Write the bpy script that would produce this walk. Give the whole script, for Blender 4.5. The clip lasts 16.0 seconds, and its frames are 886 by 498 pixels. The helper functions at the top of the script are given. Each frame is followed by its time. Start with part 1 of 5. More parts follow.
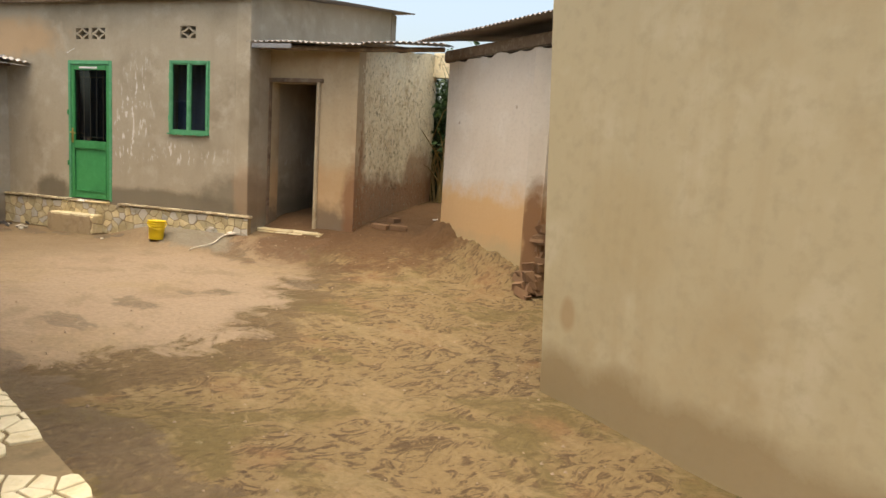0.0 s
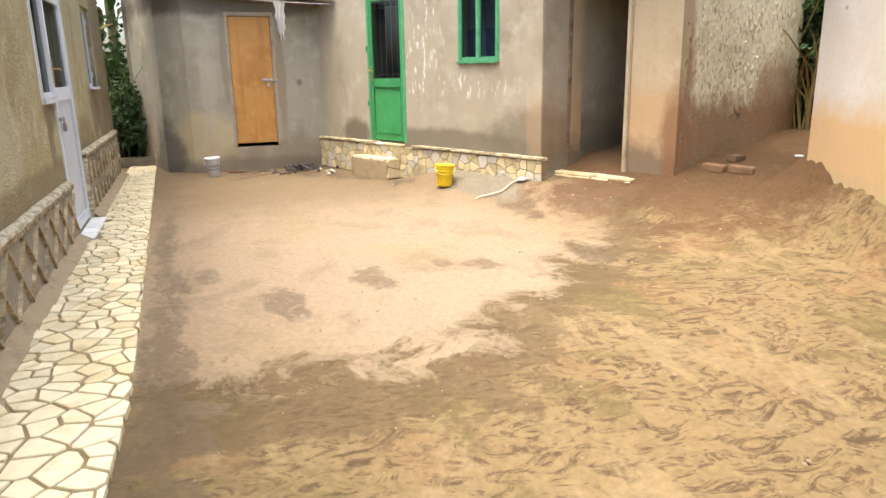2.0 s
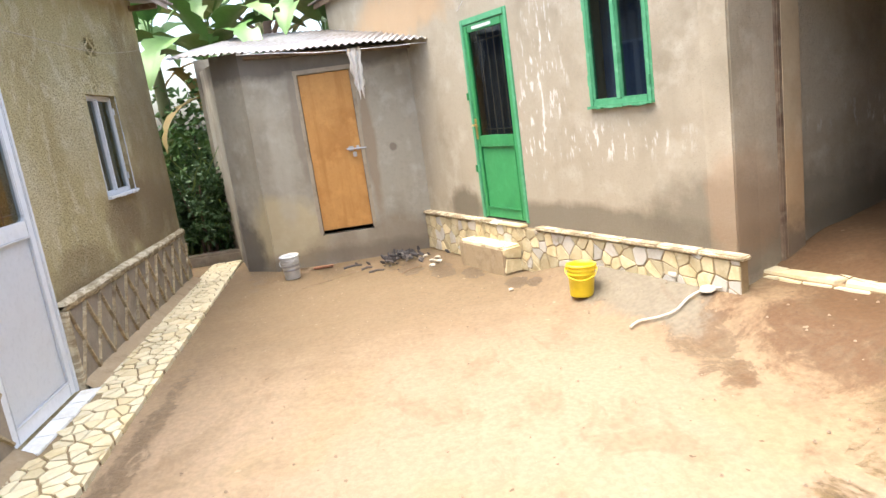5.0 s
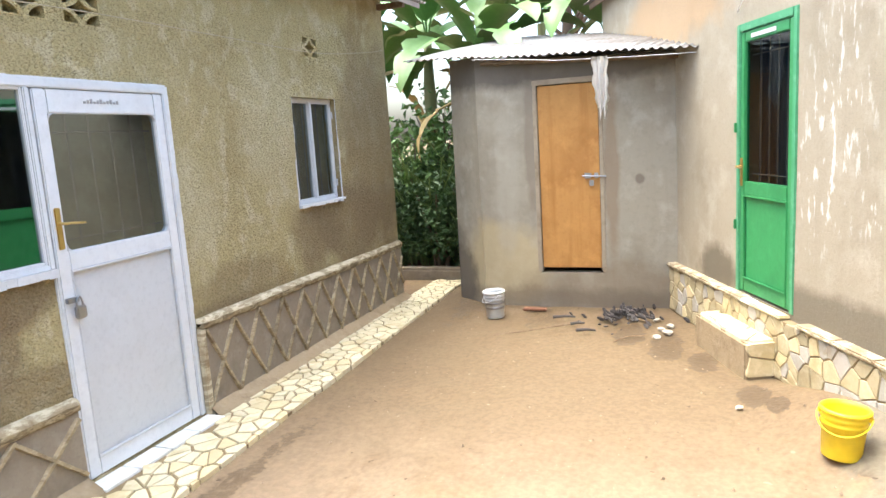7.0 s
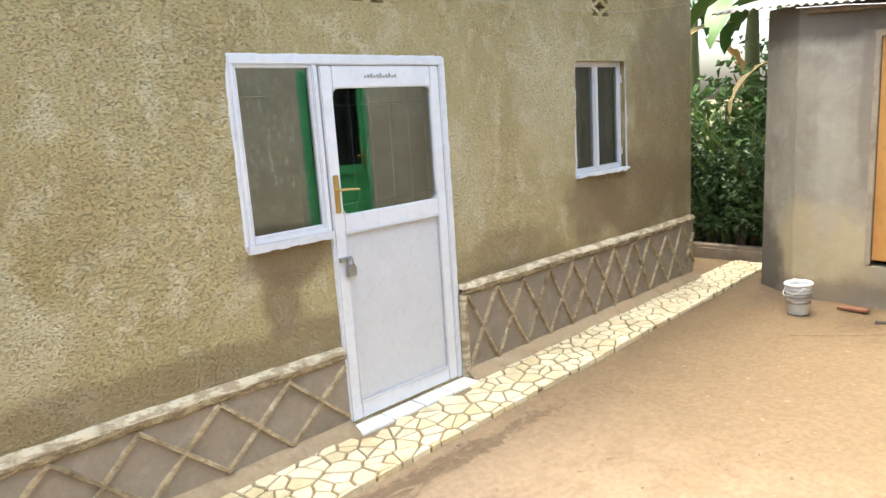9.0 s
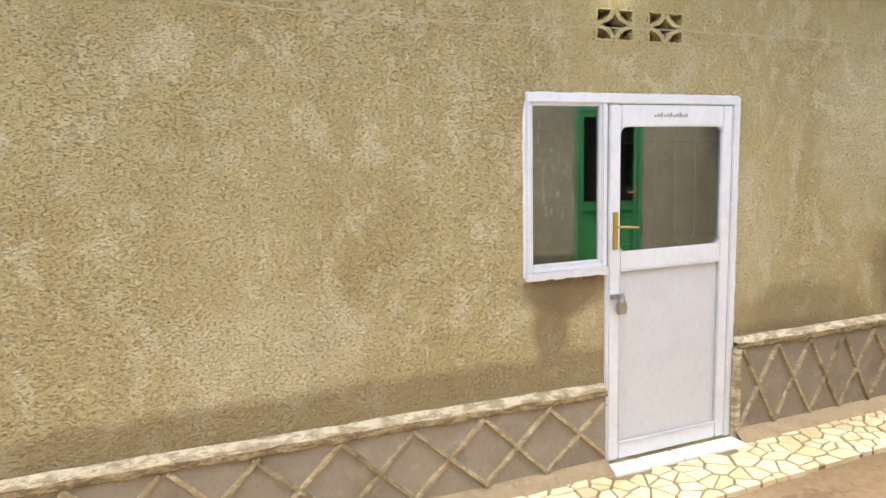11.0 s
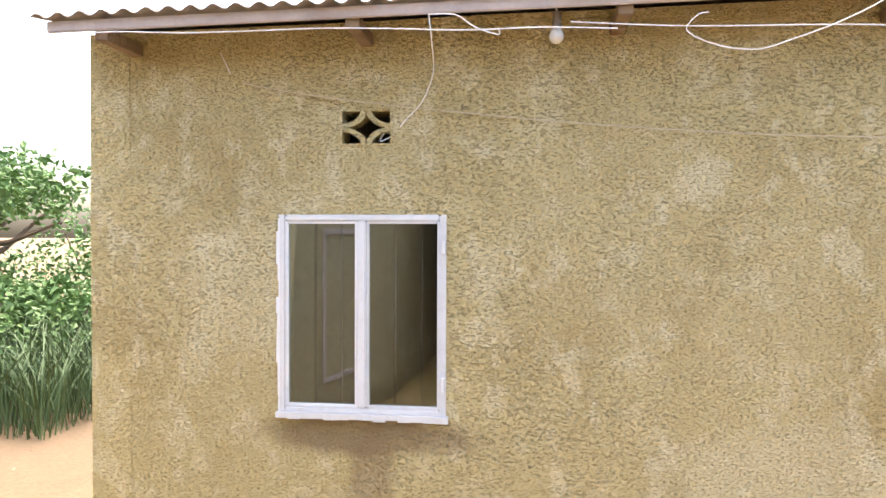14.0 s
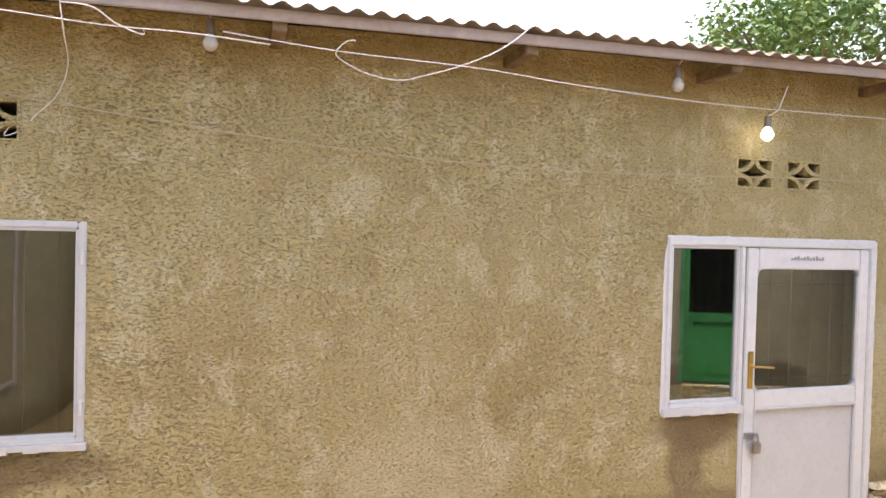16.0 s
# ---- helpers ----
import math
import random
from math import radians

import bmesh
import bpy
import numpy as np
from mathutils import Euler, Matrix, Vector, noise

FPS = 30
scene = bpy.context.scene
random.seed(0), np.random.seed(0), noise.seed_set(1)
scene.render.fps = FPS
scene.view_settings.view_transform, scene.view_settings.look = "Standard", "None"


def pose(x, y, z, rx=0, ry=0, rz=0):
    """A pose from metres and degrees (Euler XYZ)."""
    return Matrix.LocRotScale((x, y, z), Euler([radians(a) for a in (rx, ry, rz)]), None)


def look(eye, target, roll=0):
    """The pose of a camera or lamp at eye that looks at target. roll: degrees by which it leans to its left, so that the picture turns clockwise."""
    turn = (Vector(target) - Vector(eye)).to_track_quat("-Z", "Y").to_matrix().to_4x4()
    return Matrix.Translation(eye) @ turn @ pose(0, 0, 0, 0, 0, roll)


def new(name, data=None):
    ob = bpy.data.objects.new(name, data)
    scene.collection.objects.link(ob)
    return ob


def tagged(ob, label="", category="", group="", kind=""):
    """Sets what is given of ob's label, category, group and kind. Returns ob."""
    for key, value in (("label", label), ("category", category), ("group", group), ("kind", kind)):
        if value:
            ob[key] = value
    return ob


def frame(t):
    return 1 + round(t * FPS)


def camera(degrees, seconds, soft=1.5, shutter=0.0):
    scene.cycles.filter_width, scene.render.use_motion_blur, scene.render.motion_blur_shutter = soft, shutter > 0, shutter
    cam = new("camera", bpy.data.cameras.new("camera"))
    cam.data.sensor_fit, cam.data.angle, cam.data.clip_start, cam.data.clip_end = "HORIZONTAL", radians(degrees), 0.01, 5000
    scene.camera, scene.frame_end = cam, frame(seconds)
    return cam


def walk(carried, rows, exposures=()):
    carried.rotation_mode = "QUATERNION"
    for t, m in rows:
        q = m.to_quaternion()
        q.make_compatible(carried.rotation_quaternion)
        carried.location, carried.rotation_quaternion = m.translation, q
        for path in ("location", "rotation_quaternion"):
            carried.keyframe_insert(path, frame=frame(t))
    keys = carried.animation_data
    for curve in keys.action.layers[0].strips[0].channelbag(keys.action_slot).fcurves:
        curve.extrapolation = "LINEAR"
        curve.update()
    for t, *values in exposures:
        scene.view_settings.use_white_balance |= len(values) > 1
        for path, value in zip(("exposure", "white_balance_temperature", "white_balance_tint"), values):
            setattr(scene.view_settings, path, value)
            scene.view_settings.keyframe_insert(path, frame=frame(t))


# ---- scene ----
cam = camera(65.5, 16.0)
PATH = [
    (0, (0.148, 0.29, 1.333), (-1.174, 1.767, 1.068), 3.5),
    (0.5, (-0.115, 0.669, 1.326), (-1.654, 1.877, 0.91), 2.5),
    (1, (-0.462, 0.996, 1.31), (-2.099, 2.061, 0.881), 1.1),
    (1.5, (-0.769, 1.381, 1.299), (-2.587, 2.175, 1.044), 0.2),
    (2, (-1.119, 1.69, 1.301), (-2.942, 2.347, 0.808), -1.0),
    (2.5, (-1.562, 1.933, 1.365), (-3.402, 2.573, 0.911), -1.9),
    (3, (-1.979, 2.195, 1.391), (-3.891, 2.617, 0.985), -5.1),
    (3.5, (-2.372, 2.321, 1.46), (-4.309, 2.481, 0.988), -4.0),
    (4, (-2.769, 2.473, 1.584), (-4.716, 2.625, 1.152), -6.4),
    (4.2, (-2.932, 2.54, 1.571), (-4.877, 2.746, 1.154), -8.2),
    (6.3, (-4.475, 3.543, 1.656), (-6.437, 3.45, 1.277), -2.1),
    (6.5, (-4.586, 3.606, 1.642), (-6.523, 3.317, 1.235), -2.6),
    (7, (-4.892, 3.678, 1.694), (-6.747, 3.003, 1.376), -3.6),
    (7.5, (-5.11, 3.719, 1.692), (-6.783, 2.666, 1.39), -6.4),
    (8, (-5.25, 3.819, 1.721), (-6.695, 2.495, 1.321), -3.4),
    (8.2, (-5.268, 3.818, 1.734), (-6.699, 2.484, 1.321), -3.7),
    (10.3, (-5.172, 3.831, 1.761), (-6.204, 2.139, 1.494), -2.3),
    (10.5, (-5.16, 3.824, 1.761), (-6.112, 2.084, 1.503), -2.1),
    (11, (-5.11, 3.822, 1.778), (-5.885, 1.996, 1.52), -1.3),
    (11.5, (-5.044, 3.788, 1.754), (-5.63, 1.892, 1.507), -1.2),
    (12, (-4.859, 3.742, 1.821), (-5.203, 1.784, 1.606), -1.6),
    (12.5, (-4.576, 3.783, 2.021), (-4.665, 1.806, 1.73), -1.2),
    (13, (-4.464, 3.809, 2.037), (-4.33, 1.835, 1.743), -1.6),
    (13.5, (-4.409, 3.827, 2.028), (-4.153, 1.855, 1.814), -1.0),
    (14, (-4.427, 3.831, 2.002), (-4.202, 1.844, 1.965), 0.2),
    (14.5, (-4.404, 3.854, 1.996), (-4.327, 1.858, 2.101), 0.9),
    (15, (-4.457, 3.862, 2.026), (-4.619, 1.872, 2.135), 1.1),
    (15.5, (-4.55, 3.855, 2.088), (-4.878, 1.883, 2.129), 1.3),
    (16, (-4.67, 3.891, 2.083), (-5.255, 1.979, 2.041), 1.4),
]
walk(cam, [(t, look(eye, target, roll)) for t, eye, target, roll in PATH], [(0, 1.3, 7300, 7), (0.5, 1.78, 7100, 5), (1, 1.92, 7100, 5), (1.5, 2.15, 6600, 6), (2.5, 2.2, 6500, 7), (4, 2.36, 6350, 8), (7, 2.6, 6050, 5), (7.5, 2.66, 6100, 4), (8.2, 2.58, 6300, 4), (10.5, 2.78, 6650, 6), (11, 2.72, 7000, 8), (12, 2.86, 7000, 10), (12.5, 2.96, 6750, 10), (13.5, 3.15, 6350, 10), (14, 2.88, 6650, 11), (14.5, 2.6, 6850, 13), (15, 2.36, 7000, 14), (16, 2.45, 7250, 14)])

# ---- light ----
world = bpy.data.worlds.new("sky")
scene.world = world
world.use_nodes = True
wn = world.node_tree.nodes
sky = wn.new("ShaderNodeTexSky")
sky.sky_type = "NISHITA"
sky.sun_disc = False
sky.sun_elevation, sky.sun_rotation = radians(78), radians(170)
sky.air_density, sky.dust_density, sky.ozone_density = 1.0, 6.0, 0.6
wn["Background"].inputs["Strength"].default_value = 0.15
world.node_tree.links.new(sky.outputs[0], wn["Background"].inputs["Color"])
sun = new("sun", bpy.data.lights.new("sun", "SUN"))
sun.data.energy, sun.data.angle, sun.data.color = 0.5, radians(60), (1.0, 0.96, 0.9)
sun.matrix_world = look((0, 0, 30), (Vector((0, 0, 30)) - Vector((math.sin(radians(170)) * math.cos(radians(78)), math.cos(radians(170)) * math.cos(radians(78)), math.sin(radians(78))))))


# ---- materials ----
def mat(name, base, dark=None, light=None, rough=0.9, scale=3.0, fine=40.0, bump=0.3, dist=0.01, metal=0.0, streak=0.0, spots=None, spec=0.3, stains=(), stain_col=None, lift=(), pits=0.0, pit_size=72, pit_shape=(1, 1, 2.6), pit_edge=(0.56, 0.66), pit_gate=(0.24, 0.56), axis_=0, scrapes=(), ragged=0.0, flakes=0.0):
    """A node material: base colour with large stains (dark, light), fine grain and relief, all in metres."""
    m = bpy.data.materials.new(name)
    m.use_nodes = True
    nt = m.node_tree
    n, l = nt.nodes, nt.links
    p = n["Principled BSDF"]
    p.inputs["Roughness"].default_value, p.inputs["Metallic"].default_value = rough, metal
    p.inputs["Specular IOR Level"].default_value = spec
    geo = n.new("ShaderNodeNewGeometry")
    pos = geo.outputs["Position"]

    def tex(sc, detail=6.0, stretch=None, roughness=0.6):
        t = n.new("ShaderNodeTexNoise")
        t.inputs["Scale"].default_value, t.inputs["Detail"].default_value, t.inputs["Roughness"].default_value = sc, detail, roughness
        if stretch:
            mp = n.new("ShaderNodeMapping")
            mp.inputs["Scale"].default_value = stretch
            l.new(pos, mp.inputs["Vector"])
            l.new(mp.outputs[0], t.inputs["Vector"])
        else:
            l.new(pos, t.inputs["Vector"])
        return t.outputs["Fac"]

    def ramp(fac, lo, hi):
        r = n.new("ShaderNodeMapRange")
        r.inputs["From Min"].default_value, r.inputs["From Max"].default_value = lo, hi
        l.new(fac, r.inputs["Value"])
        return r.outputs[0]

    def mix(a, b, fac, amount=1.0):
        x = n.new("ShaderNodeMix")
        x.data_type = "RGBA"
        for sock, v in ((6, a), (7, b)):
            if isinstance(v, tuple):
                x.inputs[sock].default_value = (*v, 1)
            else:
                l.new(v, x.inputs[sock])
        if amount != 1.0:
            k = n.new("ShaderNodeMath")
            k.operation = "MULTIPLY"
            k.inputs[1].default_value = amount
            l.new(fac, k.inputs[0])
            fac = k.outputs[0]
        l.new(fac, x.inputs[0])
        return x.outputs[2]

    dark = dark or tuple(c * 0.7 for c in base)
    light = light or tuple(min(1, c * 1.15) for c in base)
    col = mix(base, dark, ramp(tex(scale), 0.5, 0.72))
    col = mix(col, light, ramp(tex(scale * 2.7, 4), 0.52, 0.7), 0.7)
    if streak:
        col = mix(col, dark, ramp(tex(1.0, 5, (7, 7, 0.5)), 0.52, 0.75), streak)
    col = mix(col, tuple(c * 0.8 for c in base), ramp(tex(fine, 3), 0.5, 0.75), 0.5)
    if flakes:
        patch = ramp(tex(5.5, 7, (1, 1, 0.62), 0.7), 0.545, 0.6)
        col = mix(col, light, patch, flakes)
    if ragged:
        col = mix(col, dark, ramp(tex(9, 7, (1, 1, 4), 0.75), 0.47, 0.54), ragged)
    if spots:
        col = mix(col, spots, ramp(tex(scale * 6, 3), 0.66, 0.7))
    if stains or lift:
        sep = n.new("ShaderNodeSeparateXYZ")
        l.new(pos, sep.inputs[0])
        rag = tex(3.0, 6, None, 0.65)

        def calc(op, a, b):
            k = n.new("ShaderNodeMath")
            k.operation = op
            for i, v in enumerate((a, b)):
                if isinstance(v, (int, float)):
                    k.inputs[i].default_value = v
                else:
                    l.new(v, k.inputs[i])
            return k.outputs[0]

        off = calc("MULTIPLY", calc("SUBTRACT", rag, 0.5), 1.3)
        for group_, colour in ((stains, stain_col or dark), (lift, light)):
            for cx, cz, rx, rz, strength, *own in group_:
                dx = calc("DIVIDE", calc("SUBTRACT", sep.outputs[axis_], cx), rx)
                dz = calc("DIVIDE", calc("SUBTRACT", sep.outputs[2], cz), rz)
                d = calc("SQRT", calc("ADD", calc("MULTIPLY", dx, dx), calc("MULTIPLY", dz, dz)), 0)
                col = mix(col, own[0] if own else colour, ramp(calc("ADD", d, off), 1.2, 0.7), strength)
        for cx, cz, rx, rz in scrapes:
            dx = calc("DIVIDE", calc("SUBTRACT", sep.outputs[axis_], cx), rx)
            dz = calc("DIVIDE", calc("SUBTRACT", sep.outputs[2], cz), rz)
            d = calc("SQRT", calc("ADD", calc("MULTIPLY", dx, dx), calc("MULTIPLY", dz, dz)), 0)
            near = ramp(calc("ADD", d, off), 1.2, 0.5)
            marks = ramp(tex(22, 4, (1, 1, 0.28), 0.6), 0.56, 0.63)
            col = mix(col, (0.66, 0.63, 0.57), calc("MULTIPLY", near, marks), 0.85)
    info = n.new("ShaderNodeObjectInfo")
    hsv = n.new("ShaderNodeHueSaturation")
    mr = n.new("ShaderNodeMapRange")
    mr.inputs["To Min"].default_value, mr.inputs["To Max"].default_value = 0.88, 1.12
    l.new(info.outputs["Random"], mr.inputs["Value"])
    l.new(mr.outputs[0], hsv.inputs["Value"])
    l.new(col, hsv.inputs["Color"])
    l.new(hsv.outputs[0], p.inputs["Base Color"])
    height = tex(fine, 4)
    if pits:
        hole = ramp(tex(pit_size, 3, pit_shape, 0.55), *pit_edge)
        gate = ramp(tex(2.2, 4), *pit_gate)
        k1 = n.new("ShaderNodeMath")
        k1.operation = "MULTIPLY"
        l.new(hole, k1.inputs[0])
        l.new(gate, k1.inputs[1])
        col = mix(col, tuple(c * 0.46 for c in base), k1.outputs[0], pits)
        k2 = n.new("ShaderNodeMath")
        k2.operation = "SUBTRACT"
        l.new(height, k2.inputs[0])
        l.new(k1.outputs[0], k2.inputs[1])
        height = k2.outputs[0]
        l.new(col, hsv.inputs["Color"])
    if bump:
        b = n.new("ShaderNodeBump")
        b.inputs["Strength"].default_value, b.inputs["Distance"].default_value = bump, dist
        l.new(height, b.inputs["Height"])
        l.new(b.outputs[0], p.inputs["Normal"])
    return m


def ground_material():
    """Packed earth: a pale trodden middle, damp patches with ragged edges, a rougher mottled strip to the east, shade
    painted in by the hedge.
    """
    m = bpy.data.materials.new("packed_earth")
    m.use_nodes = True
    nt = m.node_tree
    n, l = nt.nodes, nt.links
    p = n["Principled BSDF"]
    p.inputs["Specular IOR Level"].default_value = 0.25
    geo = n.new("ShaderNodeNewGeometry")
    sep = n.new("ShaderNodeSeparateXYZ")
    l.new(geo.outputs["Position"], sep.inputs[0])

    def math_(op, a, b=None):
        k = n.new("ShaderNodeMath")
        k.operation = op
        for i, v in enumerate((a, b)):
            if v is None:
                continue
            if isinstance(v, (int, float)):
                k.inputs[i].default_value = v
            else:
                l.new(v, k.inputs[i])
        return k.outputs[0]

    def tex(sc, detail=6.0, distort=0.0, stretch=None, rough=0.6):
        t = n.new("ShaderNodeTexNoise")
        t.inputs["Scale"].default_value, t.inputs["Detail"].default_value = sc, detail
        t.inputs["Distortion"].default_value, t.inputs["Roughness"].default_value = distort, rough
        src = geo.outputs["Position"]
        if stretch:
            mp = n.new("ShaderNodeMapping")
            mp.inputs["Rotation"].default_value = (0, 0, stretch[1])
            mp.inputs["Scale"].default_value = stretch[0]
            l.new(src, mp.inputs["Vector"])
            src = mp.outputs[0]
        l.new(src, t.inputs["Vector"])
        return t.outputs["Fac"]

    def ramp(v, lo, hi, a=0.0, b=1.0):
        r = n.new("ShaderNodeMapRange")
        r.interpolation_type = "SMOOTHSTEP"
        for i, q in zip((1, 2, 3, 4), (lo, hi, a, b)):
            r.inputs[i].default_value = q
        l.new(v, r.inputs["Value"])
        return r.outputs[0]

    def mix(a, b, fac):
        x = n.new("ShaderNodeMix")
        x.data_type = "RGBA"
        for sock, v in ((6, a), (7, b)):
            if isinstance(v, tuple):
                x.inputs[sock].default_value = (*v, 1)
            else:
                l.new(v, x.inputs[sock])
        l.new(fac, x.inputs[0])
        return x.outputs[2]

    def blob(cx, cy, rx, ry, ragged=0.9, soft=0.3):
        dx = math_("DIVIDE", math_("SUBTRACT", sep.outputs[0], cx), rx)
        dy = math_("DIVIDE", math_("SUBTRACT", sep.outputs[1], cy), ry)
        d = math_("SQRT", math_("ADD", math_("MULTIPLY", dx, dx), math_("MULTIPLY", dy, dy)))
        d = math_("ADD", d, math_("MULTIPLY", math_("SUBTRACT", edge, 0.5), 1.3 * ragged))
        return ramp(d, 1 + soft / 2, 1 - soft / 2)

    edge = ramp(tex(2.6, 9, 0.5, None, 0.72), 0.3, 0.7)
    tear = ramp(tex(5.0, 8, 1.2, ((1, 2.2, 1), 0.15), 0.75), 0.3, 0.5)
    big = tex(0.7, 5)
    mid = tex(3.5, 6)
    fine = tex(30, 4)
    bend = math_("MULTIPLY", math_("MAXIMUM", math_("SUBTRACT", sep.outputs[1], 2.9), 0.0), 0.95)
    out_ = math_("ADD", math_("ADD", math_("ADD", sep.outputs[0], bend), 4.1), math_("MULTIPLY", math_("SUBTRACT", edge, 0.5), 0.75))
    east = math_("MULTIPLY", ramp(out_, -0.12, 0.2), ramp(sep.outputs[1], 0.7, 1.3))
    pale = blob(-6.2, 2.9, 3.0, 2.1, 0.25, 1.0)
    col = mix((0.184, 0.124, 0.066), (0.209, 0.147, 0.081), ramp(mid, 0.4, 0.65))
    col = mix(col, (0.245, 0.182, 0.118), pale)
    col = mix(col, (0.224, 0.164, 0.090), ramp(big, 0.5, 0.65, 0, 0.6))
    col = mix(col, (0.145, 0.103, 0.058), math_("MULTIPLY", blob(-10.4, 2.7, 2.4, 2.1, 0.3, 0.9), 0.85))
    col = mix(col, (0.168, 0.118, 0.068), ramp(tex(1.5, 9, 0.7, ((1, 1.5, 1), 0.4), 0.68), 0.5, 0.62, 0, 0.5))
    worm = tex(4.6, 9, 2.2, ((2.0, 1.0, 1), 0.0), 0.72)
    mott = mix((0.082, 0.053, 0.025), (0.203, 0.142, 0.067), ramp(worm, 0.39, 0.52))
    mott = mix(mott, (0.125, 0.094, 0.035), ramp(tex(0.9, 7, 0.8, None, 0.65), 0.49, 0.58, 0, 0.8))
    mott = mix(mott, (0.209, 0.119, 0.055), ramp(tex(1.6, 4, 0, ((1, 1, 1), 1.0)), 0.55, 0.7, 0, 0.6))
    mott = mix(mott, (0.250, 0.182, 0.092), ramp(tex(1.3, 7, 0.6, ((1, 1.8, 1), 0.5), 0.7), 0.52, 0.62, 0, 0.65))
    col = mix(col, mott, east)
    band = math_("ABSOLUTE", math_("SUBTRACT", out_, 0.32))
    col = mix(col, (0.098, 0.066, 0.032), math_("MULTIPLY", ramp(band, 0.4, 0.12, 0, 0.65), ramp(sep.outputs[1], 1.2, 1.6)))
    wet = blob(-11.1, 3.0, 0.5, 0.1, 0.55, 0.2)
    for q in ((-5.5, 3.56, 0.16, 0.13), (-5.62, 3.3, 0.1, 0.06), (-5.45, 2.74, 0.28, 0.13), (-5.1, 2.12, 0.26, 0.12), (-5.93, 1.71, 0.22, 0.08), (-5.7, 1.48, 0.4, 0.1), (-4.3, 1.46, 1.4, 0.12), (-7.2, 1.42, 1.2, 0.08), (-2.7, 1.5, 1.3, 0.2), (-7.3, 4.72, 0.5, 0.2), (-6.85, 5.3, 0.5, 0.3), (-5.45, 4.42, 0.3, 0.12), (-11.2, 2.35, 0.45, 0.12), (-11.6, 1.6, 0.7, 0.2)):
        wet = math_("MAXIMUM", wet, blob(*q, 0.9, 0.3))
    col = mix(col, (0.105, 0.072, 0.038), math_("MULTIPLY", math_("MULTIPLY", wet, tear), 0.75))
    spill = blob(-10.55, 3.2, 0.3, 0.12, 0.5, 0.12)
    for q in ((-10.28, 3.5, 0.34, 0.13), (-9.98, 3.76, 0.26, 0.1), (-9.33, 4.06, 0.2, 0.09), (-9.12, 4.16, 0.14, 0.07), (-8.38, 4.45, 0.16, 0.06), (-8.2, 4.6, 0.14, 0.06), (-8.02, 4.82, 0.14, 0.05), (-7.72, 4.95, 0.12, 0.06)):
        spill = math_("MAXIMUM", spill, blob(*q, 0.5, 0.12))
    col = mix(col, (0.092, 0.063, 0.035), math_("MULTIPLY", spill, 0.9))
    wet = math_("MAXIMUM", wet, spill)
    # shade on the eastern earth by the hedge, painted into its colour
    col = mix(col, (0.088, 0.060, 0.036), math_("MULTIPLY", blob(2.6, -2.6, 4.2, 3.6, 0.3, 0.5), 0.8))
    col = mix(col, (0.14, 0.098, 0.056), math_("MULTIPLY", blob(-0.6, -1.2, 2.6, 2.0, 0.4, 0.6), 0.75))
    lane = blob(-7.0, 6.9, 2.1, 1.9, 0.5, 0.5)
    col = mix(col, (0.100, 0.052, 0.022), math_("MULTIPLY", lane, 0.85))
    col = mix(col, (0.175, 0.148, 0.104), blob(-8.45, 4.72, 0.95, 0.32, 0.35, 0.35))
    scuff = ramp(tex(2.2, 8, 0.8, ((1, 3, 1), 0.2), 0.7), 0.56, 0.7, 0, 0.3)
    col = mix(col, (0.134, 0.085, 0.041), scuff)
    bits = ramp(tex(14, 2), 0.72, 0.76, 0, 0.65)
    col = mix(col, (0.060, 0.039, 0.022), bits)
    col = mix(col, (0.298, 0.248, 0.170), ramp(tex(11, 2, 0, ((1, 1, 1), 2.0)), 0.74, 0.77, 0, 0.5))
    hs = n.new("ShaderNodeHueSaturation")
    l.new(ramp(fine, 0.3, 0.7, 0.89, 1.1), hs.inputs["Value"])
    l.new(col, hs.inputs["Color"])
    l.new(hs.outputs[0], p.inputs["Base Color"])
    l.new(math_("SUBTRACT", 0.92, math_("MULTIPLY", wet, 0.22)), p.inputs["Roughness"])
    h = math_("ADD", math_("MULTIPLY", fine, 0.35), math_("MULTIPLY", math_("MULTIPLY", worm, east), 1.6))
    h = math_("ADD", h, math_("MULTIPLY", mid, 0.6))
    b = n.new("ShaderNodeBump")
    b.inputs["Strength"].default_value, b.inputs["Distance"].default_value = 0.6, 0.03
    l.new(h, b.inputs["Height"])
    l.new(b.outputs[0], p.inputs["Normal"])
    return m


M_SOUTH = mat("rough_ochre_render", (0.52, 0.43, 0.215), (0.42, 0.325, 0.145), (0.66, 0.585, 0.37), scale=1.6, fine=46, bump=1.0, dist=0.024, streak=0.3, pits=0.52, pit_size=58, pit_shape=(1, 1, 2.8), pit_edge=(0.555, 0.62), flakes=0.55, pit_gate=(0.12, 0.42),
              stains=((-3.7, 1.08, 0.5, 0.1, 0.8), (-3.75, 0.85, 0.12, 0.25, 0.6), (-7.12, 1.06, 0.3, 0.14, 0.8), (-7.05, 0.85, 0.12, 0.2, 0.7), (-6.0, 0.6, 6.0, 0.12, 0.6), (-11.2, 1.6, 0.7, 1.2, 0.6), (-10.0, 0.95, 0.4, 0.3, 0.6), (-10.7, 0.95, 0.9, 0.4, 0.7), (-8.9, 0.75, 0.5, 0.2, 0.5)), stain_col=(0.24, 0.17, 0.09),
              lift=((-5.6, 0.95, 0.5, 0.25, 0.5), (-3.3, 1.75, 0.5, 0.35, 0.4), (-8.2, 1.3, 0.6, 0.4, 0.45), (-9.4, 1.9, 0.4, 0.5, 0.4)))
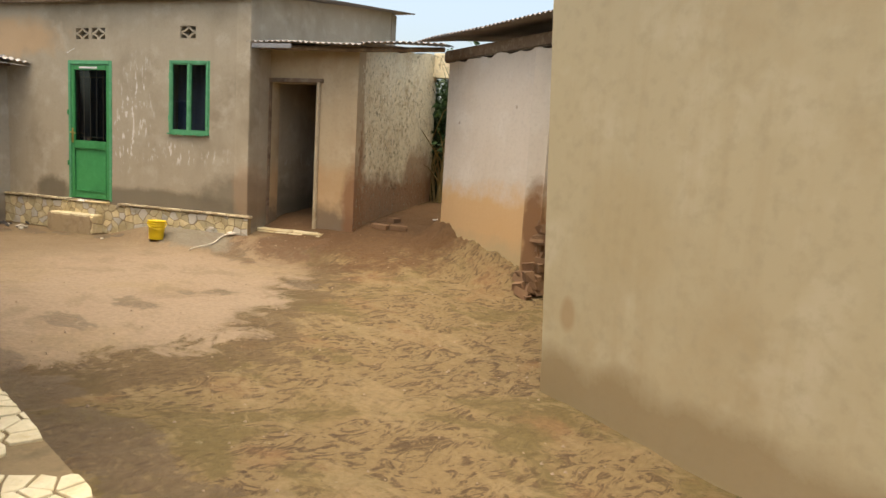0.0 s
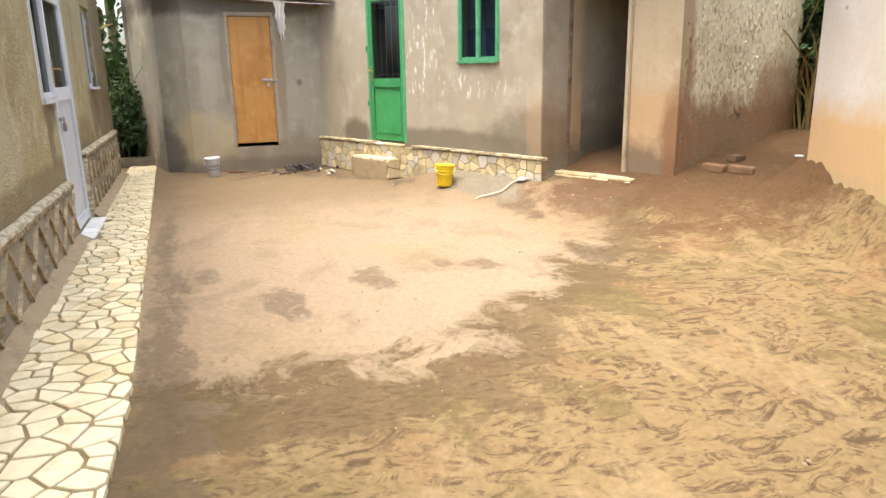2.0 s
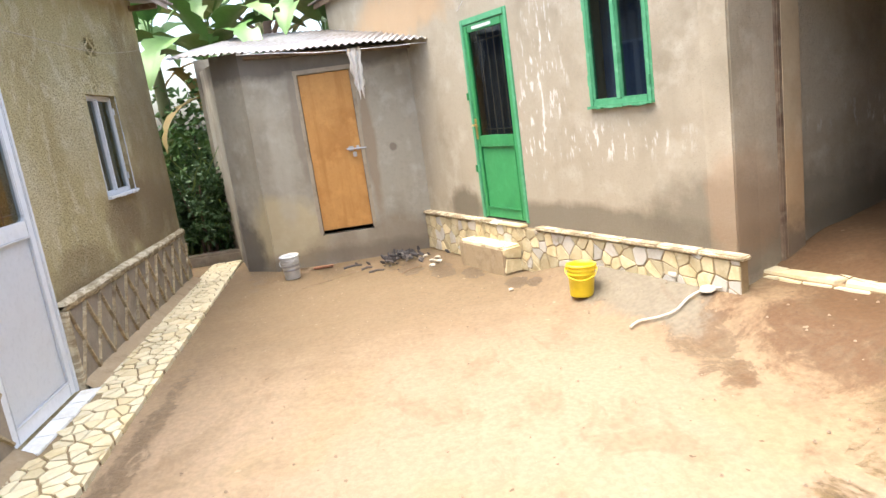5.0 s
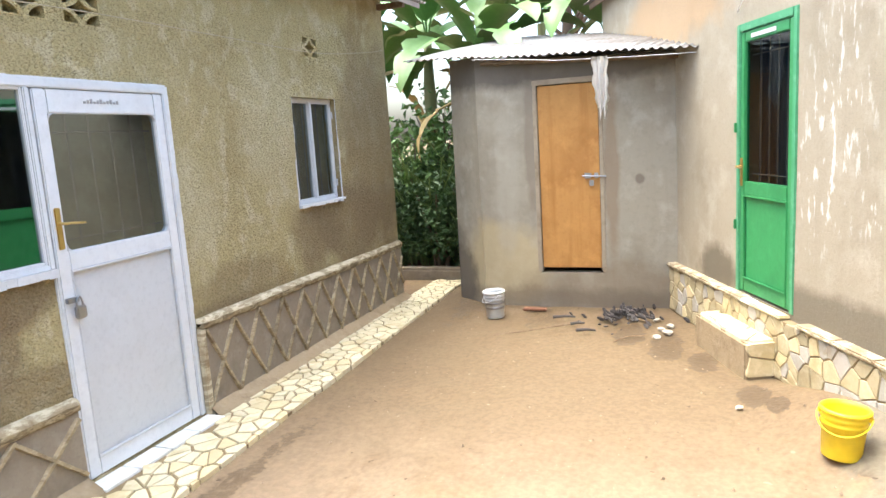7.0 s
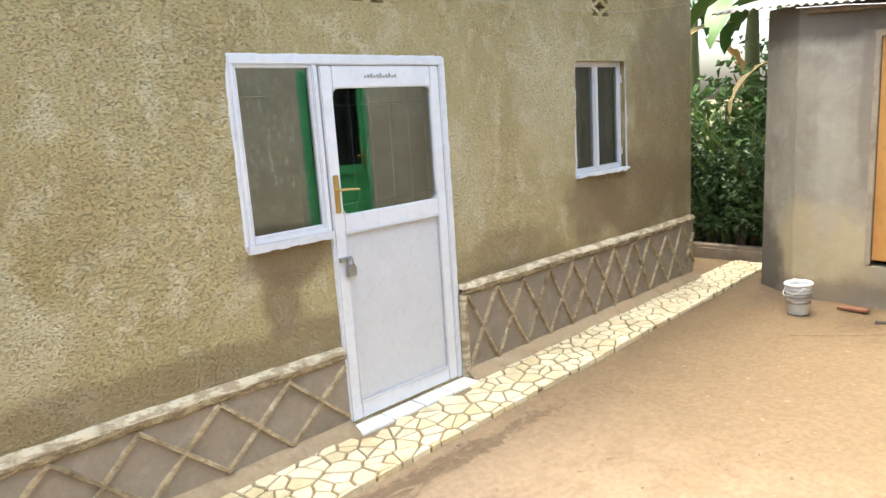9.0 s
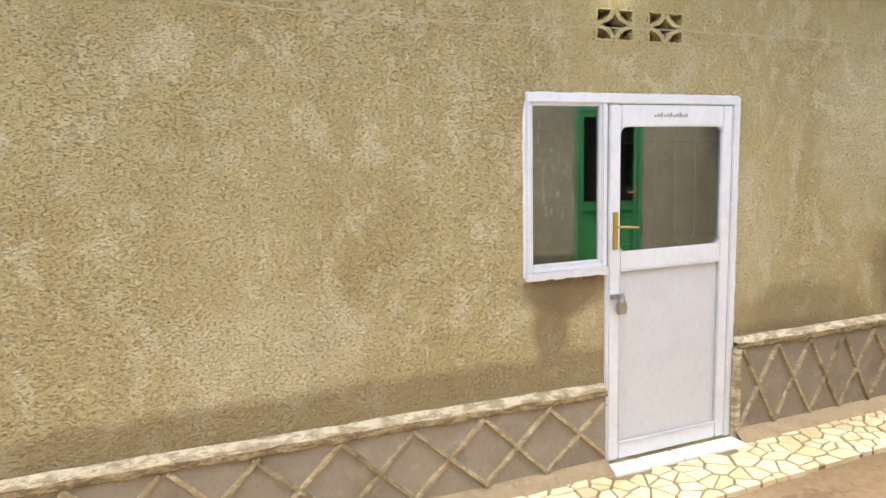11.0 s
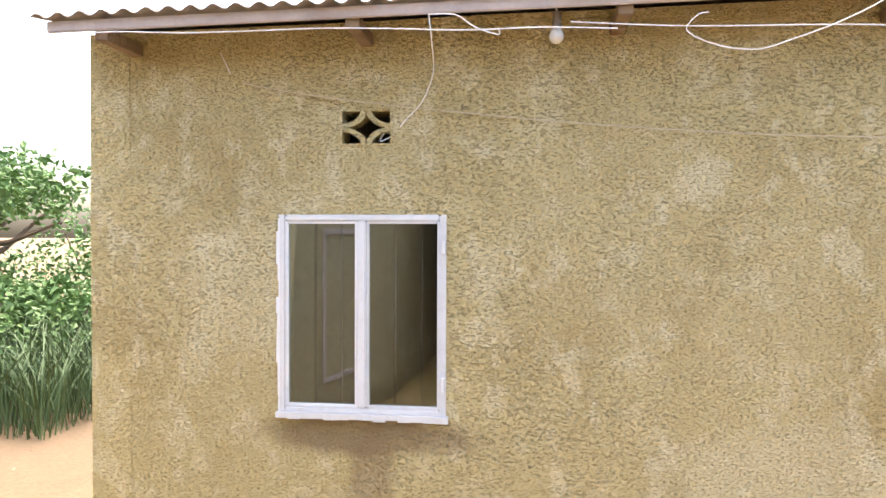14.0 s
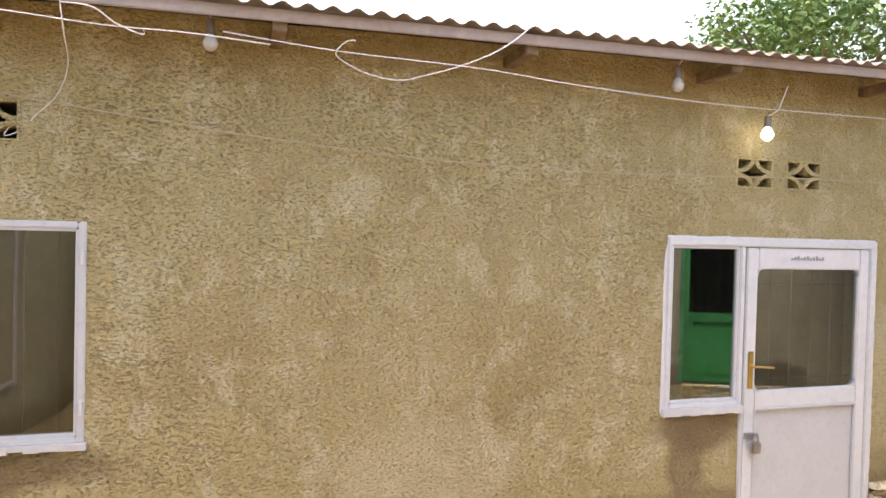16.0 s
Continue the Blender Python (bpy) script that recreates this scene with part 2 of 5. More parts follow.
M_GREENWALL = mat("beige_grey_render", (0.38, 0.325, 0.235), (0.27, 0.225, 0.155), (0.46, 0.405, 0.31), scale=1.3, fine=44, bump=0.5, dist=0.01, streak=0.25, pits=0.35,
                  stains=((-9.0, 0.5, 1.6, 0.16, 0.8), (-10.65, 0.55, 0.3, 0.2, 0.9), (-7.7, 0.55, 0.6, 0.35, 0.7), (-11.6, 2.66, 1.1, 0.3, 0.8, (0.46, 0.31, 0.17)), (-7.62, 0.75, 0.16, 0.35, 0.35, (0.36, 0.22, 0.12))), stain_col=(0.15, 0.125, 0.085),
                  scrapes=((-9.25, 1.75, 0.3, 0.65), (-9.45, 1.2, 0.2, 0.4), (-8.6, 1.15, 0.7, 0.15)))
# the 2.32 m band mixes dark drips with roof shade put into the colour
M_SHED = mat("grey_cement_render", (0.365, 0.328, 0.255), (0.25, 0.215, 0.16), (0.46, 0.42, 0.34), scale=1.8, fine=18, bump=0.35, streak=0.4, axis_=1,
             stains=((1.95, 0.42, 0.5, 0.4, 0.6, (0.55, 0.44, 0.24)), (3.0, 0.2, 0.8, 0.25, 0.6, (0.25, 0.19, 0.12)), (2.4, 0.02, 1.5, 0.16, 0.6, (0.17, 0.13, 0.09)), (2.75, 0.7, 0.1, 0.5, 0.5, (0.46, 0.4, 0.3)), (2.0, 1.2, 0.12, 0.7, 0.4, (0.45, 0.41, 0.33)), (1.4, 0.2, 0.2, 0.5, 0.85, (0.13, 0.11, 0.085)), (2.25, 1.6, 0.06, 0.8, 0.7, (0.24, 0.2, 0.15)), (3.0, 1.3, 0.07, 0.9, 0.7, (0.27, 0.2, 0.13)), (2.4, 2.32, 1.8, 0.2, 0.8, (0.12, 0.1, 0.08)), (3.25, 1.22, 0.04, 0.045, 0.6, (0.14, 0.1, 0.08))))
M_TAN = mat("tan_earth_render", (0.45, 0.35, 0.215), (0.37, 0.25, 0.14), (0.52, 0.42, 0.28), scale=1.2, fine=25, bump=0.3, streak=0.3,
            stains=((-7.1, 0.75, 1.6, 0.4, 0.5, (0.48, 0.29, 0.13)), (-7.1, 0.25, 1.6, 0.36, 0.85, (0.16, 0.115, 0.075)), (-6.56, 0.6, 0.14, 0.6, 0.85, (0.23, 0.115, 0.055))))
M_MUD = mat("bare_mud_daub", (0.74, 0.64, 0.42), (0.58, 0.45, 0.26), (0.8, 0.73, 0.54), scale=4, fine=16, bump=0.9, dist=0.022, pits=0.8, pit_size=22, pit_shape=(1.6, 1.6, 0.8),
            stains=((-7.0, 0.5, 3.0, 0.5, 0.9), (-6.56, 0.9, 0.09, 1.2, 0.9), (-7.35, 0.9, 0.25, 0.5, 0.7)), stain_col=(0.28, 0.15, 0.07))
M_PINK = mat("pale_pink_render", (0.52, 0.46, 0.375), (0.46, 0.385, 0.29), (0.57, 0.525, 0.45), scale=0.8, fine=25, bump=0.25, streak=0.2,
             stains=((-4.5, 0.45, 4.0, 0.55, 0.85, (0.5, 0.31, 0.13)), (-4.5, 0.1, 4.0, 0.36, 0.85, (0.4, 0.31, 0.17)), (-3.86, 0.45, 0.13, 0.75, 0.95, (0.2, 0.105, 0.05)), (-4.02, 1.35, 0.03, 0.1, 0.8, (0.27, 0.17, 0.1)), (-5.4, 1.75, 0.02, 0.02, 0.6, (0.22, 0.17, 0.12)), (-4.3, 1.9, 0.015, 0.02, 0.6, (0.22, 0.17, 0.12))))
M_EAST = mat("smooth_tan_render", (0.43, 0.36, 0.222), (0.37, 0.285, 0.158), (0.48, 0.415, 0.28), scale=0.9, fine=12, bump=0.15, streak=0.35,
             stains=((-0.5, -0.1, 4.0, 0.3, 0.75, (0.24, 0.17, 0.085)), (-1.98, 0.45, 0.06, 0.1, 0.6, (0.32, 0.21, 0.1)), (-1.6, 1.0, 0.35, 0.3, 0.35, (0.38, 0.29, 0.15))))
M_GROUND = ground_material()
M_STONE = mat("cream_flagstone", (0.66, 0.575, 0.37), (0.5, 0.4, 0.21), (0.74, 0.67, 0.49), scale=5, fine=50, bump=0.2, rough=0.7)
M_JOINT = mat("dark_mortar", (0.26, 0.19, 0.1), scale=6, fine=60)
M_PLINTH = mat("brown_cement", (0.27, 0.222, 0.16), (0.18, 0.145, 0.1), (0.34, 0.29, 0.22), scale=3, fine=40, bump=0.4)
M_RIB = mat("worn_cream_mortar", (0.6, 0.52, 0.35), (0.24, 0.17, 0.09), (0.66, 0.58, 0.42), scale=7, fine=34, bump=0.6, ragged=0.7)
M_RIBDARK = mat("dark_ledge_mortar", (0.36, 0.29, 0.17), (0.15, 0.11, 0.06), (0.56, 0.48, 0.32), scale=9, fine=34, bump=0.8, ragged=0.8)
M_RIB2 = mat("worn_brown_mortar", (0.37, 0.29, 0.17), (0.12, 0.08, 0.045), (0.58, 0.49, 0.33), scale=7, fine=34, bump=0.9, ragged=0.35)
M_WHITE = mat("white_gloss_paint", (0.61, 0.62, 0.625), (0.565, 0.57, 0.57), (0.64, 0.65, 0.655), scale=4, fine=30, bump=0.1, rough=0.45, spec=0.5)
M_GREEN = mat("green_gloss_paint", (0.043, 0.25, 0.08), (0.032, 0.2, 0.064), (0.06, 0.29, 0.105), scale=4, fine=30, bump=0.1, rough=0.45, spec=0.5)
M_GREENLIGHT = mat("faded_green_paint", (0.09, 0.31, 0.15), (0.065, 0.25, 0.115), (0.17, 0.4, 0.24), scale=6, fine=30, bump=0.1, rough=0.5)
M_ORANGE = mat("orange_brown_wood", (0.43, 0.22, 0.065), (0.3, 0.13, 0.03), (0.52, 0.27, 0.08), scale=2, fine=30, bump=0.15, rough=0.6, streak=0.8)
M_ZINC = mat("weathered_zinc", (0.27, 0.26, 0.25), (0.17, 0.13, 0.1), (0.37, 0.36, 0.35), scale=2.5, fine=20, bump=0.1, rough=0.5, metal=0.5)
M_RUST = mat("dull_brown_zinc", (0.25, 0.22, 0.2), (0.17, 0.13, 0.11), scale=2, fine=20, bump=0.1, rough=0.6, metal=0.3)
M_WOOD = mat("old_grey_wood", (0.2, 0.14, 0.09), (0.1, 0.06, 0.04), (0.32, 0.26, 0.18), scale=5, fine=50, bump=0.5)
M_STONE2 = mat("ochre_flagstone", (0.6, 0.5, 0.29), (0.47, 0.36, 0.18), (0.7, 0.6, 0.38), scale=5, fine=50, bump=0.2, rough=0.7)
M_STONE4 = mat("tan_facing_stone", (0.46, 0.385, 0.23), (0.34, 0.26, 0.13), (0.56, 0.49, 0.33), scale=5, fine=50, bump=0.3, rough=0.8)
M_STONE3 = mat("grey_stone", (0.48, 0.44, 0.36), (0.36, 0.3, 0.2), (0.55, 0.52, 0.46), scale=5, fine=50, bump=0.2, rough=0.7)
M_TILE = mat("white_tile", (0.74, 0.73, 0.68), (0.6, 0.56, 0.45), scale=5, fine=50, bump=0.1, rough=0.5)
M_FASCIA = mat("pinkish_board", (0.47, 0.4, 0.37), (0.36, 0.29, 0.26), (0.56, 0.49, 0.46), scale=3, fine=40, bump=0.3, rough=0.8)
M_FILLET = mat("sandy_mortar", (0.36, 0.27, 0.16), (0.24, 0.17, 0.1), (0.42, 0.33, 0.21), scale=5, fine=40, bump=0.5)
M_CRUMB = mat("crumbled_mud", (0.22, 0.13, 0.07), scale=5, fine=30, bump=0.6)
M_PALEWOOD = mat("pale_bare_wood", (0.45, 0.36, 0.24), (0.3, 0.22, 0.13), scale=5, fine=50, bump=0.3)
M_SHEDTRIM = mat("cement_smear", (0.34, 0.28, 0.2), (0.24, 0.19, 0.13), scale=6, fine=30, bump=0.5)
M_STORE = mat("store_floor", (0.34, 0.25, 0.16), scale=4, fine=30)
M_DARK = mat("dark_room", (0.1, 0.09, 0.08), scale=2, fine=20)


def simple(name, color, rough=0.5, metal=0.0, spec=0.5, emit=0.0):
    m = bpy.data.materials.new(name)
    m.use_nodes = True
    nt = m.node_tree
    p = nt.nodes["Principled BSDF"]
    noise_t = nt.nodes.new("ShaderNodeTexNoise")
    noise_t.inputs["Scale"].default_value, noise_t.inputs["Detail"].default_value = 14, 5
    ge = nt.nodes.new("ShaderNodeNewGeometry")
    nt.links.new(ge.outputs["Position"], noise_t.inputs["Vector"])
    x = nt.nodes.new("ShaderNodeMix")
    x.data_type = "RGBA"
    x.inputs[6].default_value = (*[c * 0.75 for c in color], 1)
    x.inputs[7].default_value = (*[min(1, c * 1.15) for c in color], 1)
    nt.links.new(noise_t.outputs["Fac"], x.inputs[0])
    nt.links.new(x.outputs[2], p.inputs["Base Color"])
    p.inputs["Roughness"].default_value, p.inputs["Metallic"].default_value, p.inputs["Specular IOR Level"].default_value = rough, metal, spec
    if emit:
        p.inputs["Emission Color"].default_value, p.inputs["Emission Strength"].default_value = (1, 0.97, 0.9, 1), emit
    return m


M_YELLOW = simple("yellow_plastic", (0.85, 0.62, 0.02), 0.4)
M_BUCKET = simple("white_plastic", (0.62, 0.62, 0.6), 0.45)
M_STEEL = simple("dull_steel", (0.4, 0.4, 0.4), 0.4, 0.9)
M_BRASS = simple("brass", (0.6, 0.42, 0.15), 0.35, 0.9)
M_CLOTH = simple("off_white_cloth", (0.82, 0.79, 0.74), 0.95)
M_ROPE = simple("grubby_rope", (0.6, 0.53, 0.42), 0.95)
M_WIRE = simple("white_cable", (0.7, 0.68, 0.66), 0.6)
M_CORD = simple("tan_cord", (0.5, 0.42, 0.28), 0.8)
M_CHAR = simple("charcoal_and_ash", (0.07, 0.06, 0.055), 0.95)
M_BACKING = simple("navy_backing", (0.1, 0.14, 0.24), 0.9)
M_BRICK = simple("red_brick", (0.21, 0.095, 0.05), 0.95)
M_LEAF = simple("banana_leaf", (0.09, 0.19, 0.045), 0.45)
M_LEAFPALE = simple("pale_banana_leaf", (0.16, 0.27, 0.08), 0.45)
# brighter copies of the grass and bush tones, daylight put into the colour
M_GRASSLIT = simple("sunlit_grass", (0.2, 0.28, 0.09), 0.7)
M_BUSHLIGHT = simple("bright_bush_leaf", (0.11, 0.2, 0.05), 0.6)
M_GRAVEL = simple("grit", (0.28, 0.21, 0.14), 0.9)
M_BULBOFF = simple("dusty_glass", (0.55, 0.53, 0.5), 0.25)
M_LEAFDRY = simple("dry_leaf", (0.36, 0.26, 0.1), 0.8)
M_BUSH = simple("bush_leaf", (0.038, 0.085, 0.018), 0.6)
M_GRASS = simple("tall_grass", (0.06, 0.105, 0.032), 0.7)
# grass tone darkened for the lane, whose shade is put into the colour
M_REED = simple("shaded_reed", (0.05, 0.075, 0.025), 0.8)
M_BARK = simple("bark", (0.13, 0.09, 0.06), 0.9)
M_STEM = simple("banana_stem", (0.2, 0.2, 0.08), 0.7)
M_BULB = simple("lit_bulb", (1, 1, 0.95), 0.3, 0, 0.5, 3.0)

def glass_material(name, gloss, through_):
    """Thin tinted sheet glass: part mirror, part see-through."""
    m = bpy.data.materials.new(name)
    m.use_nodes = True
    n, l = m.node_tree.nodes, m.node_tree.links
    n.remove(n["Principled BSDF"])
    g, t, x = n.new("ShaderNodeBsdfGlossy"), n.new("ShaderNodeBsdfTransparent"), n.new("ShaderNodeMixShader")
    g.inputs["Roughness"].default_value = 0.02
    g.inputs["Color"].default_value = (0.82, 0.92, 0.92, 1)
    t.inputs["Color"].default_value = (*through_, 1)
    x.inputs[0].default_value = gloss
    l.new(t.outputs[0], x.inputs[1])
    l.new(g.outputs[0], x.inputs[2])
    l.new(x.outputs[0], n["Material Output"].inputs["Surface"])
    return m


M_GLASS = glass_material("tinted_glass", 0.22, (0.34, 0.38, 0.37))
M_GLASSDARK = glass_material("dark_tinted_glass", 0.06, (0.24, 0.28, 0.31))


# ---- building blocks ----
def F(x, y, z, a):
    """A wall's own frame: u to the right as seen from outside, v into the building, w up."""
    return pose(x, y, z, 0, 0, a)


def part(name, bm, material, parent=None, label="", smooth=False):
    me = bpy.data.meshes.new(name)
    bmesh.ops.recalc_face_normals(bm, faces=bm.faces)
    bm.to_mesh(me)
    bm.free()
    if smooth:
        for f in me.polygons:
            f.use_smooth = True
    me.materials.append(material)
    ob = new(name, me)
    if parent is not None:
        ob.parent = parent
    if label:
        ob["label"] = label
    return ob


def thing(name, m, label, category, kind="", group=""):
    e = new(name)
    e.empty_display_size = 0.1
    e.matrix_world = m
    e.matrix_basis = m
    return tagged(e, label, category, group, kind)


def box(bm, u0, v0, w0, u1, v1, w1, bevel=0.0, m=None):
    r = bmesh.ops.create_cube(bm, size=1.0)
    vs = r["verts"]
    s = Vector((u1 - u0, v1 - v0, w1 - w0))
    c = Vector(((u0 + u1) / 2, (v0 + v1) / 2, (w0 + w1) / 2))
    for v in vs:
        v.co = Vector((v.co.x * s.x, v.co.y * s.y, v.co.z * s.z)) + c
        if m:
            v.co = m @ v.co
    if bevel:
        es = {e for v in vs for e in v.link_edges}
        bmesh.ops.bevel(bm, geom=list(es), offset=min(bevel, 0.45 * min(abs(s.x), abs(s.y), abs(s.z))), segments=2, affect="EDGES")
    return bm


def boxes(*args, bevel=0.0):
    bm = bmesh.new()
    for a in args:
        box(bm, *a, bevel=bevel)
    return bm


def tube(bm, pts, r0, r1=None, seg=6):
    """A tapering round bar along points."""
    r1 = r0 if r1 is None else r1
    pts = [Vector(p) for p in pts]
    rings = []
    for i, p in enumerate(pts):
        d = (pts[min(i + 1, len(pts) - 1)] - pts[max(i - 1, 0)]).normalized()
        a = d.cross(Vector((0, 0, 1)))
        a = a.normalized() if a.length > 1e-3 else Vector((1, 0, 0))
        b = d.cross(a)
        r = r0 + (r1 - r0) * i / max(1, len(pts) - 1)
        rings.append([bm.verts.new(p + r * (math.cos(t) * a + math.sin(t) * b)) for t in (2 * math.pi * k / seg for k in range(seg))])
    for q, s in zip(rings, rings[1:]):
        for k in range(seg):
            bm.faces.new((q[k], q[(k + 1) % seg], s[(k + 1) % seg], s[k]))
    bm.faces.new(rings[0][::-1])
    bm.faces.new(rings[-1])
    return bm


def wall(name, m, length, top, thick, holes, material, label, base=-0.3, wobble=0.0, seed=1, step=0.5):
    """A wall with openings (u0, w0, u1, w1) that go through it; top(u) gives its height."""
    us = sorted({0.0, length, *[h[0] for h in holes], *[h[2] for h in holes], *[i * step for i in range(1, int(length / step) + 1) if i * step < length]})
    ws = sorted({base, 0.0, *[h[1] for h in holes], *[h[3] for h in holes]})
    ws = [w for w in ws if w < min(top(u) for u in us) - 0.02] + ["top"]
    bm = bmesh.new()
    grid = {}

    def vert(i, j, s):
        if (i, j, s) not in grid:
            u, w = us[i], ws[j]
            w = top(u) if w == "top" else w
            v = 0.0 if s == 0 else thick
            k = wobble * noise.noise(Vector((u * 1.3 + seed * 7, w * 1.3, seed))) if s == 0 else 0
            grid[i, j, s] = bm.verts.new((u, v + k, w))
        return grid[i, j, s]

    def solid(i, j):
        if not (0 <= i < len(us) - 1 and 0 <= j < len(ws) - 1):
            return False
        cu, w1 = (us[i] + us[i + 1]) / 2, ws[j]
        return not any(h[0] < cu < h[2] and h[1] - 1e-6 <= w1 < h[3] - 1e-6 for h in holes)

    for i in range(len(us) - 1):
        for j in range(len(ws) - 1):
            if not solid(i, j):
                continue
            c = [(i, j), (i + 1, j), (i + 1, j + 1), (i, j + 1)]
            bm.faces.new([vert(*q, 0) for q in c])
            bm.faces.new([vert(*q, 1) for q in reversed(c)])
            for (di, dj), (a, b) in (((0, -1), (0, 1)), ((1, 0), (1, 2)), ((0, 1), (2, 3)), ((-1, 0), (3, 0))):
                if not solid(i + di, j + dj):
                    bm.faces.new([vert(*c[b], 0), vert(*c[a], 0), vert(*c[a], 1), vert(*c[b], 1)])
    ob = part(name, bm, material)
    ob.matrix_world = m
    ob.matrix_basis = m
    return tagged(ob, label, "wall", kind="structure")


def corrugated(name, m, length, run, material, label, pitch=0.076, amp=0.011, rise=0.0, sag=0.01, category="roof", thick=0.004, edge=0.015):
    """A roof sheet: waves along u, sloping up over its run by rise."""
    bm = bmesh.new()
    nu, nv = int(length / pitch * 6), max(2, int(run / 0.6))
    rows = []
    rnd = random.Random(7)
    eoff = [edge * rnd.uniform(-1, 1) for _ in range(int(length / 0.75) + 2)]
    for layer in (0, 1):
        rr = []
        for j in range(nv + 1):
            r = []
            for i in range(nu + 1):
                u = length * i / nu
                v = run * j / nv
                e = eoff[int(u / 0.75)] if j == 0 else 0
                z = amp * math.sin(2 * math.pi * u / pitch) + rise * v / run + sag * noise.noise(Vector((u * 0.9, v * 0.9, 3))) + eoff[int(u / 0.75)] * 0.3
                r.append(bm.verts.new((u, v + e, z - layer * thick)))
            rr.append(r)
        rows.append(rr)
    for layer in (0, 1):
        for j in range(nv):
            for i in range(nu):
                q = [rows[layer][j][i], rows[layer][j][i + 1], rows[layer][j + 1][i + 1], rows[layer][j + 1][i]]
                bm.faces.new(q if layer == 0 else q[::-1])
    for i in range(nu):
        bm.faces.new((rows[0][0][i], rows[1][0][i], rows[1][0][i + 1], rows[0][0][i + 1]))
    ob = part(name, bm, material, smooth=True)
    ob.matrix_basis = m
    return tagged(ob, label, category, kind="structure")


def ease(v, lo, hi):
    k = min(1.0, max(0.0, (v - lo) / (hi - lo)))
    return k * k * (3 - 2 * k)


def rise_at(x, y):
    """Height of the yard's ground: level in the middle, banked up against the north plinth, climbing into the lane, falling a little to the east."""
    dx, dy = x + 11.47, y - 3.56
    u, v = 0.927 * dx + 0.3746 * dy, 0.927 * dy - 0.3746 * dx
    z = 0.21 * ease(v, -0.62, 0.02) + 0.22 * ease(v, -0.05, 0.95) + 0.17 * ease(v, 0.6, 3.2)
    z *= ease(u, 1.75, 2.9) * (1 - 0.42 * ease(x, -6.8, -4.6))
    return z - 0.1 * ease(x, -4.8, -2.0) * ease(y, 1.5, 2.6)


# ---- ground ----
def axis(lo, hi, step):
    a = [lo - d for d in (400, 150, 60, 25, 12, 6, 3, 1.5, 0.6)] + list(np.arange(lo, hi, step)) + [hi + d for d in (0.6, 1.5, 3, 6, 12, 25, 60, 150, 400)]
    return a


xs, ys = axis(-13.2, 1.2, 0.07), axis(0.5, 9.5, 0.07)
gv, gf = [], []
for yy in ys:
    for xx in xs:
        h = rise_at(xx, yy)
        h += 0.022 * noise.noise(Vector((xx * 0.8, yy * 0.8, 0))) + 0.008 * noise.noise(Vector((xx * 4, yy * 4, 5)))
        rough_side = min(1, max(0, (xx + 0.9 * yy - 0.2 + 3.2) / 1.5))
        h += 0.012 * rough_side * noise.noise(Vector((xx * 9, yy * 5, 9)))
        gv.append((xx, yy, h - 0.012))
for j in range(len(ys) - 1):
    for i in range(len(xs) - 1):
        a = j * len(xs) + i
        gf.append((a, a + 1, a + 1 + len(xs), a + len(xs)))
gme = bpy.data.meshes.new("ground")
gme.from_pydata(gv, [], gf)
for f in gme.polygons:
    f.use_smooth = True
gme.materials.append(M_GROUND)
tagged(new("ground", gme), "trodden ochre earth yard with damp brown patches and painted eastern shade", "ground", kind="structure")

# ---- vents, doors and windows ----
VW, VH = 0.25, 0.165


def vent_block(m, material, label):
    """A pierced cement block: quarter-round holes at the corners and a star-shaped one in the middle."""
    t = thing("vent_block", m, label, "vent", kind="structure")
    bm = boxes((0, 0.0, 0, 0.012, 0.1, VH), (VW - 0.012, 0.0, 0, VW, 0.1, VH), (0.012, 0.0, 0, VW - 0.012, 0.1, 0.008), (0.012, 0.0, VH - 0.008, VW - 0.012, 0.1, VH))
    part("rim", bm, material, t)
    bm = bmesh.new()
    for cx, cz, sx, sz in ((0, 0, 1, 1), (VW, 0, -1, 1), (VW, VH, -1, -1), (0, VH, 1, -1)):
        rows = []
        for k in range(9):
            a = math.pi / 2 * k / 8
            c, q = math.cos(a), math.sin(a)
            row = []
            for r in (0.40, 0.52):
                for v in (0.004, 0.09):
                    row.append(bm.verts.new((cx + sx * r * VW * c, v, cz + sz * r * VH * q)))
            rows.append(row)
        for a, b in zip(rows, rows[1:]):
            for i, j in ((0, 1), (1, 3), (3, 2), (2, 0)):
                bm.faces.new((a[i], a[j], b[j], b[i]))
    part("lattice", bm, material, t)
    return t


def bar_frame(u0, w0, u1, w1, t, v0, v1, bevel=0.006):
    return boxes((u0, v0, w0, u0 + t, v1, w1), (u1 - t, v0, w0, u1, v1, w1), (u0 + t, v0, w0, u1 - t, v1, w0 + t), (u0 + t, v0, w1 - t, u1 - t, v1, w1), bevel=bevel)


def pane(u0, w0, u1, w1, v, parent, name="pane", corner=0.0, glass=None):
    bm = bmesh.new()
    pts = []
    if corner:
        for cx, cz, a0 in ((u1 - corner, w1 - corner, 0), (u0 + corner, w1 - corner, 90), (u0 + corner, w0 + corner, 180), (u1 - corner, w0 + corner, 270)):
            for k in range(5):
                a = radians(a0 + 22.5 * k)
                pts.append((cx + corner * math.cos(a), v, cz + corner * math.sin(a)))
    else:
        pts = [(u0, v, w0), (u1, v, w0), (u1, v, w1), (u0, v, w1)]
    bm.faces.new([bm.verts.new(p) for p in pts])
    ob = part(name, bm, glass or M_GLASS, parent, "dark tinted glass")
    ob.visible_shadow = False
    return ob


